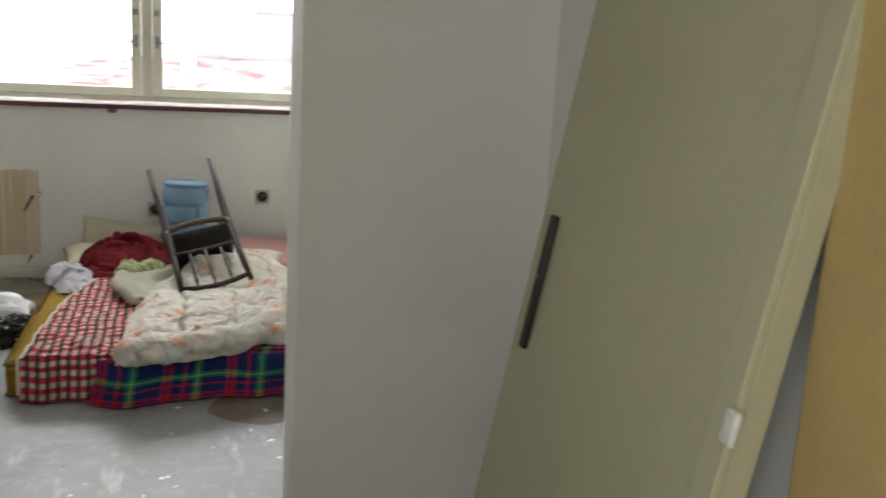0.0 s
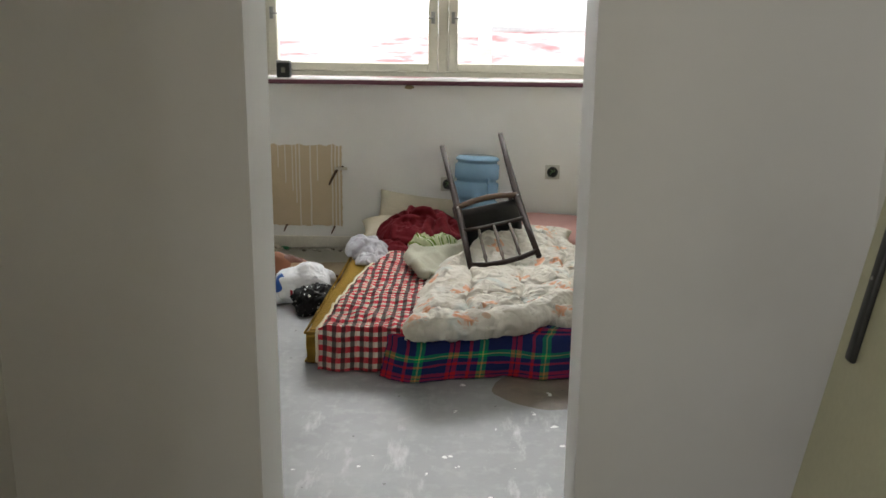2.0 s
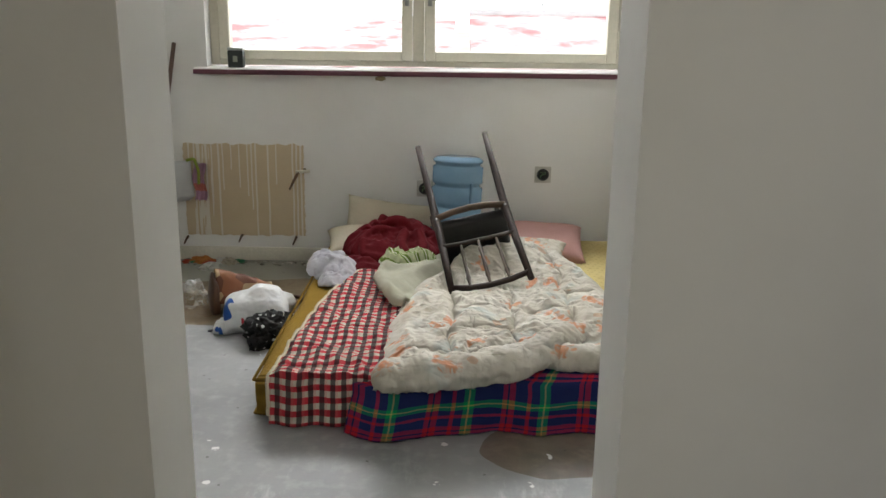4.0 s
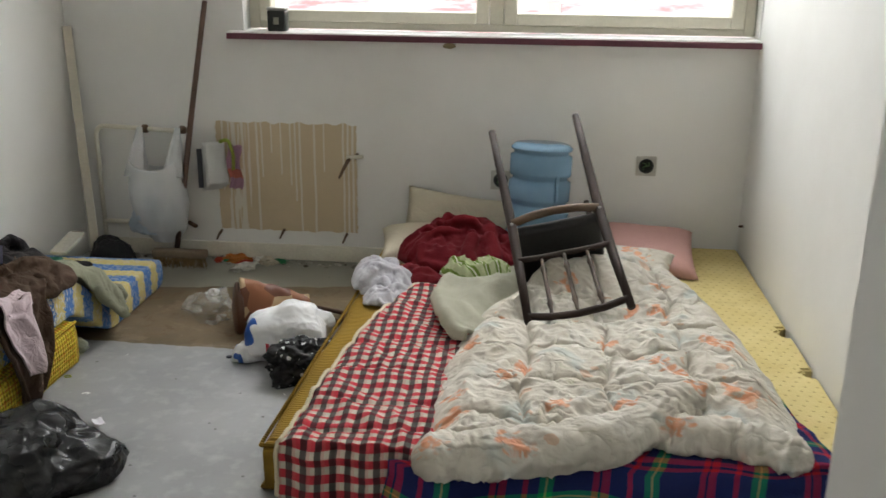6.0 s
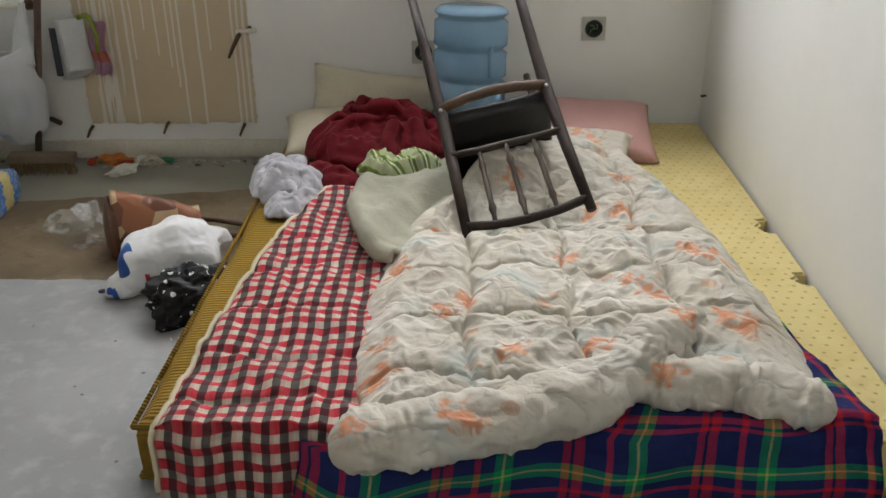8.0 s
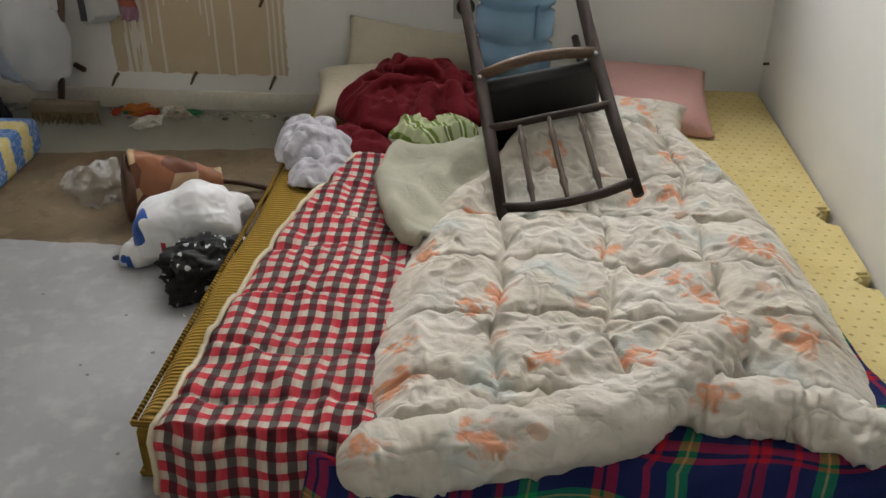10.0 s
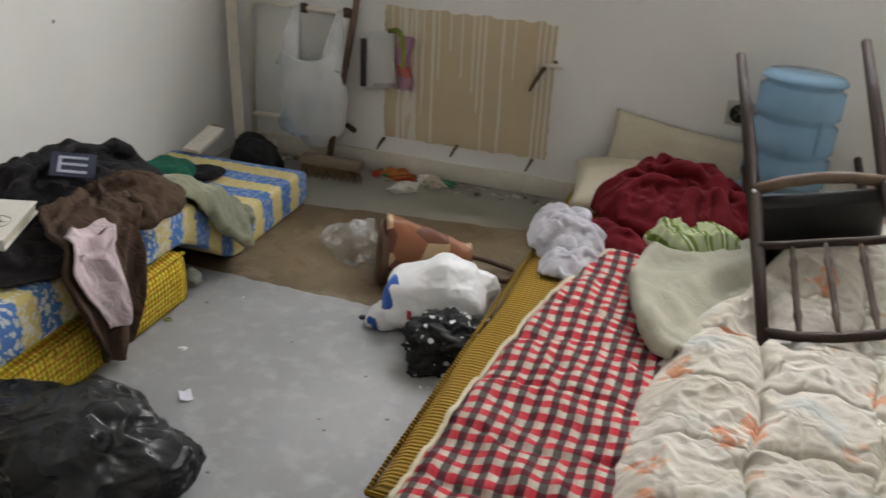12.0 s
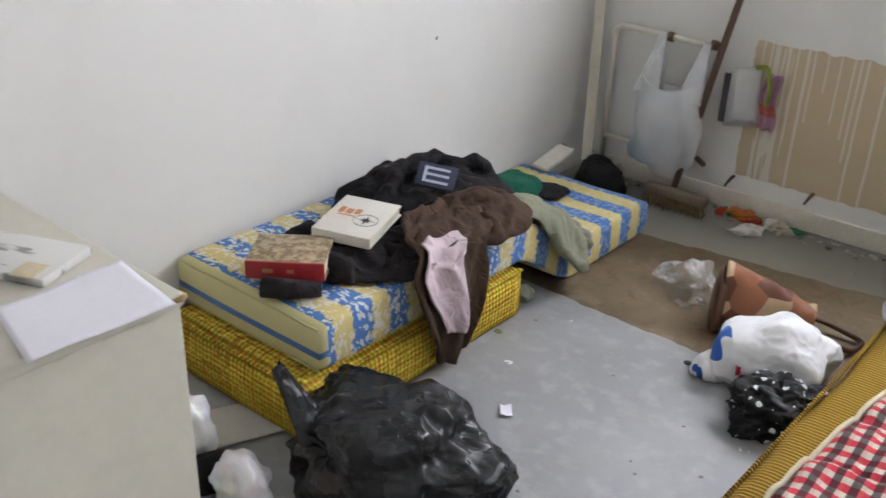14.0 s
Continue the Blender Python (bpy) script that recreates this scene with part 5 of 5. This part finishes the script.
part("arm", tube([(-0.66, YB - 0.05, 0.505), (-0.69, YB - 0.06, 0.45), (-0.71, YB - 0.055, 0.41)], [0.009, 0.007, 0.005], sides=8), RUST, hk)


def socket(x, z, hang):
    ob = thing("wall_socket", "square wall socket without cover, wires showing" if hang else "square wall socket with a dark open hole", "socket", "wall sockets", at=(x, YB, z))
    plate = box(-0.044, 0.044, -0.007, -0.0005, -0.044, 0.044, 0.003)
    part("plate", plate, plain("grey_socket_plate", (0.5, 0.48, 0.42), 0.5), ob)
    bm = bmesh.new()
    tube([(0.03 * math.cos(2 * math.pi * k / 24), -0.008, 0.03 * math.sin(2 * math.pi * k / 24)) for k in range(25)], 0.003, bm, 6)
    part("rim", bm, BLACK, ob, "dark round rim")
    part("hole", lathe([(0.028, 0), (0.028, 0.0012)], sides=24, m=pose(0, -0.0072, 0, 90)), plain("dark_hole", (0.02, 0.022, 0.016), 0.8), ob, "dark open socket hole")
    bm = bmesh.new()
    for a in (0.3, 1.7, 3.3):
        tube([(0, -0.008, 0), (0.012 * math.cos(a), -0.016, 0.012 * math.sin(a)), (0.02 * math.cos(a + 0.7), -0.01, 0.02 * math.sin(a + 0.7))], 0.0022, bm, 6)
    part("wire", bm, plain("green_wire", (0.12, 0.22, 0.08), 0.5), ob, "short green wires")


socket(0.644, 0.5, True)
socket(0.012, 0.415, False)

pp = thing("heating_pipe", "bent cream painted heating pipe on the wall", "pipe")
part("branch", tube(arc([(-1.835, YB - 0.04, 0.0), (-1.835, YB - 0.04, 0.615), (-1.44, YB - 0.04, 0.6)], 0.05), 0.0105, sides=12), PIPE, pp)
part("lower_branch", tube(arc([(-1.835, YB - 0.04, 0.165), (-1.72, YB - 0.04, 0.165), (-1.72, YB - 0.01, 0.165)], 0.02), 0.0105, sides=12), PIPE, pp)
part("lower_branch", tube([(-1.44, YB - 0.005, 0.16), (-1.395, YB - 0.04, 0.155)], 0.0105, sides=12), RUST, pp, "rusty cut pipe end")
for x in (-1.6, -1.425):
    bm = lathe([(0.016, -0.014), (0.019, -0.01), (0.019, 0.01), (0.016, 0.014)], sides=6, m=pose(x, YB - 0.04, 0.606, 0, 90, 0))
    tube([(x, YB - 0.04, 0.606), (x, YB - 0.075, 0.61)], 0.008, bm, 8)
    part("valve", bm, RUST, pp, "rusty brass valve")
part("foot_clip", box(-1.76, -1.75, YB - 0.05, YB - 0.016, 0.0, 0.06, 0.002), PIPE, pp)

# lath leaning in the corner
lt = thing("wooden_lath", "long cream painted wooden lath leaning in the corner", "lath", m=look((-1.845, 5.86, 0.0), (-1.925, 5.97, 1.05)) @ pose(0, 0, 0, 0, 180, 0))
LATH = plain("cream_lath_paint", (0.66, 0.61, 0.5), 0.55, vary=0.15)
part("board", box(-0.019, 0.019, -0.007, 0.007, 0.0, 1.06, 0.002), LATH, lt, smooth=False)
part("knot_hole", lathe([(0.007, 0), (0.007, 0.001)], sides=14, m=pose(0.002, -0.0072, 0.93, 90)), RUST, lt, "dark knot hole")

# broom
br = thing("broom", "old broom with a dark stick leaning on the wall", "broom")
STICK = plain("dark_broom_stick", (0.12, 0.065, 0.045), 0.55, vary=0.4, scale=20)
part("stick", tube([(-1.455, 5.86, 0.07), (-1.42, 5.885, 0.3), (-1.37, 5.92, 0.65), (-1.29, 5.978, 1.17)], [0.0125, 0.013, 0.013, 0.011], sides=12), STICK, br)
part("head", box(-0.125, 0.125, -0.025, 0.025, 0.045, 0.08, 0.006, m=pose(-1.43, 5.83, 0, 0, 0, 0)), plain("broom_head_wood", (0.2, 0.15, 0.1), 0.8), br)
bm = bmesh.new()
for k in range(110):
    x, y = -1.55 + 0.24 * ((k * 0.618) % 1), 5.808 + 0.044 * random.random()
    dx, dy = random.uniform(-0.02, 0.02), random.uniform(-0.03, 0.012)
    tube([(x, y, 0.046), (x + dx * 0.4, y + dy * 0.4, 0.022), (x + dx, y + dy, 0.001)], [0.0028, 0.0024, 0.001], bm, 4)
part("bristle_tuft", bm, plain("straw_bristle", (0.26, 0.18, 0.08), 0.9, vary=0.4), br, "worn straw bristles")

# plastic bag on the valve
m = Mat("milky_bag_film", 0.3, 0, 0.4)
v = m.coord()
m.put(m.b.inputs["Alpha"], m.math("MULTIPLY_ADD", m.ramp(m.noise(v, 3, 2), 0.35, 0.65), 0.2, 0.45))
MILKY = m.done(m.mix(m.noise(v, 8, 3), (0.78, 0.8, 0.82), (0.84, 0.84, 0.83)), m.noise(m.warp(m.scaled(v, 1, 1, 0.3), 6, 0.1), 12, 3), 0.35, 0.012)
hbag = thing("hanging_bag", "milky plastic carrier bag hanging from the pipe valve", "carrier bag")


def hang_at(u, v):
    a = 2 * math.pi * u
    prof = [0.05, 0.105, 0.125, 0.132, 0.128, 0.118, 0.108]
    k = v * (len(prof) - 1)
    i = min(int(k), len(prof) - 2)
    r = prof[i] + (prof[i + 1] - prof[i]) * (k - i)
    r *= 1 + 0.06 * nz(math.cos(a), math.sin(a), v * 2, 2.0) + 0.05 * ridged(math.cos(a) * 2, math.sin(a) * 2, v, 2.0)
    return (-1.545 + r * math.cos(a) + 0.03 * (1 - v), 5.885 + 0.45 * r * math.sin(a), 0.1 + 0.36 * v + 0.02 * math.cos(2 * a) * v)


part("sack", sheet(hang_at, 48, 36, 0.002), MILKY, hbag)
for x0, x1 in ((-1.6, -1.625), (-1.425, -1.45)):
    for dy in (0.0, -0.045):
        def strap_at(u, v, x0=x0, x1=x1, dy=dy):
            w = 0.012 + 0.04 * v
            x = x0 + (x1 - x0) * v + (u - 0.5) * 2 * w
            return (x, 5.9 + dy * v + 0.008 * ridged(u, v, x0, 3), 0.625 - 0.22 * v)
        part("handle", sheet(strap_at, 8, 18, 0.002), MILKY, hbag, "stretched bag handle")
part("inner_packet", blob(0.11, 0.045, 0.1, 0.3, 4, 9.0, 4, crease=0.08, m=Matrix.Translation((-1.55, 5.885, 0.14))), cloth("pale_blue_contents", (0.42, 0.48, 0.55)), hbag, "pale blue bundle inside")

# newspaper and rag hung up beside the patch
np_ = thing("folded_newspaper", "folded grey newspaper hanging on the wall", "newspaper")
NEWS = plain("newsprint", (0.58, 0.58, 0.57), 0.85, vary=0.12, scale=30)
for k, (dx, h) in enumerate(((0.0, 0.2), (0.012, 0.21), (0.024, 0.2))):
    def leaf_at(u, v, dx=dx, h=h, k=k):
        return (-1.335 + dx + 0.075 * u + 0.006 * math.sin(3 * v + k), YB - 0.075 + 0.055 * u + 0.006 * nz(u, v, k, 3), 0.335 + 0.01 * k + h * v)
    part("leaf", sheet(leaf_at, 8, 12, 0.0015), NEWS, np_)
# near-black box painted as the shade inside the rolled slot
part("shadow_fold", box(-1.352, -1.328, YB - 0.086, YB - 0.078, 0.35, 0.53, 0.003), plain("fold_shade", (0.05, 0.05, 0.06), 0.8), np_, "dark strip standing for the shade in the rolled slot")


def rag_at(u, v):
    return (-1.225 + 0.06 * u + 0.008 * math.sin(8 * v), YB - 0.03 + 0.012 * math.sin(11 * u) + 0.006 * nz(u, v, 5, 4), 0.34 + 0.2 * v)


m = Mat("pink_green_rag", 0.9)
v = m.coord()
x, y, z = m.xyz(v)
col = m.mix(m.math("GREATER_THAN", m.noise(v, 14, 2), 0.55), (0.42, 0.24, 0.32), (0.5, 0.46, 0.4))
col = m.mix(m.math("MULTIPLY", m.math("LESS_THAN", m.math("ABSOLUTE", m.math("SUBTRACT", z, 0.41)), 0.02), 0.8), col, (0.5, 0.12, 0.05))
single("hanging_rag", sheet(rag_at, 14, 24, 0.004), m.done(col, m.noise(v, 150, 2), 0.4, 0.002), "small pink and grey rag hanging on the wall", "rag")
single("green_ribbon", tube(arc([(-1.26, YB - 0.03, 0.555), (-1.215, YB - 0.045, 0.57), (-1.195, YB - 0.045, 0.5), (-1.2, YB - 0.04, 0.43)], 0.02), 0.008, sides=8), cloth("lime_ribbon", (0.3, 0.38, 0.06)), "lime green ribbon loop hanging on the wall", "ribbon")

# litter along the foot of the wall
LIT = [cloth("litter_white", (0.7, 0.68, 0.62)), cloth("litter_red", (0.42, 0.06, 0.03)), cloth("litter_green", (0.04, 0.2, 0.09)), cloth("litter_orange", (0.5, 0.17, 0.04)), cloth("litter_beige", (0.5, 0.44, 0.34))]
for x, y, r, k, label in ((-1.285, 5.93, 0.022, 1, "pink and red wrapper scrap"), (-1.25, 5.94, 0.02, 2, "green wrapper scrap"), (-1.2, 5.94, 0.045, 3, "orange red foil scrap"), (-1.16, 5.93, 0.03, 1, "red paper scrap"), (-1.13, 5.83, 0.042, 0, "crumpled white paper tissue"), (-1.05, 5.93, 0.042, 4, "crumpled beige paper tissue"), (-1.0, 5.94, 0.025, 2, "green leaf scrap"), (-1.09, 5.95, 0.03, 0, "white paper scrap")):
    single("litter_scrap", blob(r, r * 0.7, r * 0.35, 1.0, 5.0, x * 9, 3, crease=0.35, cscale=9, m=Matrix.Translation((x, y, 0)) @ pose(0, 0, 0, 0, 0, 900 * x)), LIT[k], label + " on the dirty floor", "litter", "litter along the wall", smooth=False)
bm = bmesh.new()
for k in range(170):
    x = -1.75 + 1.35 * random.random()
    y = 5.985 - abs(random.gauss(0, 0.035)) - (0.02 if x > -1 else 0)
    r = random.uniform(0.003, 0.012)
    c = bmesh.ops.create_icosphere(bm, subdivisions=1, radius=r)["verts"]
    sq = random.uniform(0.3, 0.7)
    for v in c:
        v.co = Vector((x + v.co.x * random.uniform(0.7, 1.5), y + v.co.y, max(0, v.co.z * sq + r * 0.3)))
m = Mat("plaster_crumbs", 0.9)
isl = m.n("NewGeometry").outputs["Random Per Island"]
single("plaster_crumbs", bm, m.done(m.mix(isl, (0.09, 0.08, 0.06), (0.55, 0.52, 0.45))), "crumbled plaster and dirt along the wall", "debris", kind="stuff", smooth=False)

# sill: tin and tape
tn = thing("tin_can", "small dark square tin standing on the window sill", "tin", at=(-0.975, 6.0, WZ0 + 0.026))
part("body", box(-0.04, 0.04, -0.03, 0.03, 0.0, 0.088, 0.006), plain("dark_tin", (0.012, 0.014, 0.013), 0.4), tn)
part("lid", box(-0.041, 0.041, -0.031, 0.031, 0.0885, 0.102, 0.004), plain("grey_tin_lid", (0.45, 0.45, 0.43), 0.35, 0.6), tn, "grey metal lid")
part("label_mark", box(-0.012, 0.012, -0.0325, -0.0305, 0.03, 0.06, 0.0005), plain("tin_print", (0.25, 0.25, 0.2), 0.6), tn, "pale printed mark", smooth=False)
single("sill_bracket", blob(0.028, 0.012, 0.012, 0.2, 4, 1.0, 3, flat=False, m=Matrix.Translation((-0.225, YB - 0.008, WZ0 - 0.022))), plain("brown_putty", (0.34, 0.27, 0.15), 0.8), "brown lump of putty under the window sill", "putty")
single("nail", tube([(XR + 0.005, 5.93, 0.262), (XR - 0.02, 5.925, 0.262)], 0.005, sides=8), RUST, "short rusty nail in the wall", "nail")

# ---- hall: leaning door, ochre board ----
dl = thing("leaning_door", "olive painted door leaf leaning on the hall wall", "door", m=pose(0.716, 1.6, 0.008, 0, 10.0, 0))
part("leaf", box(-0.02, 0.02, -0.412, 0.4, 0, 1.9, 0.002), OLIVE, dl, smooth=False)
part("edge_lip", box(-0.036, -0.0205, -0.412, -0.357, 0, 1.9, 0.003), OLIVE, dl, "raised edge strip", smooth=False)
part("handle", box(-0.033, -0.0205, 0.312, 0.339, 0.885, 1.17, 0.004), BLACK, dl, "long black plastic pull handle")
part("keyhole", lathe([(0.004, 0), (0.004, 0.001)], sides=10, m=pose(-0.0338, 0.325, 1.04, 0, -90, 0)), STEEL, dl, "small screw in the handle")
part("latch", box(-0.05, -0.0365, -0.436, -0.406, 1.0, 1.05, 0.006), plain("white_plastic", (0.7, 0.69, 0.66), 0.4), dl, "white plastic latch")
single("ochre_board", box(0.97, XR - 0.004, 0.1, 1.2, 0.0, 2.1, 0.004), OCHRE_WOOD, "tall ochre varnished cupboard side in the hall", "cupboard", smooth=False)

# ---- outside ----
single("ground", box(-500, 500, 6.5, 900, -4.3, -4.0), plain("yard_gravel", (0.3, 0.29, 0.27), 0.9, scale=1.0), "pale gravel yard below the window", "ground", kind="structure", smooth=False)


def roof_mat():
    m = Mat("weathered_red_roof", 0.6, 0, 0.4)
    v = m.coord()
    col = m.mix(m.ramp(m.noise(v, 0.9, 5, 0.6), 0.4, 0.52), (0.42, 0.18, 0.18), (0.7, 0.62, 0.6))
    return m.done(col, m.noise(v, 12, 3), 0.2, 0.02)


ROOF = roof_mat()
GREYROOF = plain("pale_grey_roof", (0.62, 0.6, 0.6), 0.7, scale=1.5)
PLASTER = plain("pale_plaster", (0.62, 0.58, 0.54), 0.8, scale=2.0)


def shed(name, x0, x1, y0, y1, eave, ridge_z, roof, label):
    ob = thing(name, label, "house", "sheds outside the window")
    part("wall", box(x0, x1, y0 + 0.2, y1, -4.0, eave - 0.02), PLASTER, ob, smooth=False)
    n = 10
    for k in range(n):
        a, b = k / n, (k + 1) / n - 0.004
        bm = bmesh.new()
        pts = [(x0, y0 + (y1 - y0) * a, eave + (ridge_z - eave) * a), (x1, y0 + (y1 - y0) * a, eave + (ridge_z - eave) * a), (x1, y0 + (y1 - y0) * b, eave + (ridge_z - eave) * b + 0.03), (x0, y0 + (y1 - y0) * b, eave + (ridge_z - eave) * b + 0.03)]
        f = bm.faces.new([bm.verts.new(p) for p in pts])
        out = bmesh.ops.extrude_face_region(bm, geom=[f])
        bmesh.ops.translate(bm, verts=[v for v in out["geom"] if isinstance(v, bmesh.types.BMVert)], vec=(0, 0, -0.05))
        part("roof_course", bm, roof, ob, smooth=False)
    part("ridge_cap", tube([(x0, y1, ridge_z + 0.02), (x1, y1, ridge_z + 0.02)], 0.08, sides=8), GREYROOF, ob, "grey ridge cap")
    part("gutter", tube([(x0, y0 - 0.06, eave - 0.05), (x1, y0 - 0.06, eave - 0.05)], 0.07, sides=8), STEEL, ob, "grey metal gutter")


shed("red_roof_shed", 0.4, 14.0, 13.0, 17.0, 0.35, 1.0, ROOF, "low shed with a weathered red roof outside")
shed("grey_roof_shed", -14.0, 0.2, 15.0, 21.0, -0.15, 0.75, ROOF, "low neighbouring shed with a faded red roof")
shed("grey_roof_shed", 2.0, 20.0, 19.0, 25.0, 0.6, 1.9, GREYROOF, "pale grey roofed building behind the red shed")

m = Mat("overcast_glow", 1.0)
m.put(m.b.inputs["Emission Color"], (1.0, 1.0, 1.0))
m.b.inputs["Emission Strength"].default_value = 2.5
single("backdrop_sky", box(-300, 300, 120, 121, -4.0, 160), m.done((0.8, 0.8, 0.8)), "bright white overcast sky beyond the roofs", "sky", kind="structure", smooth=False)
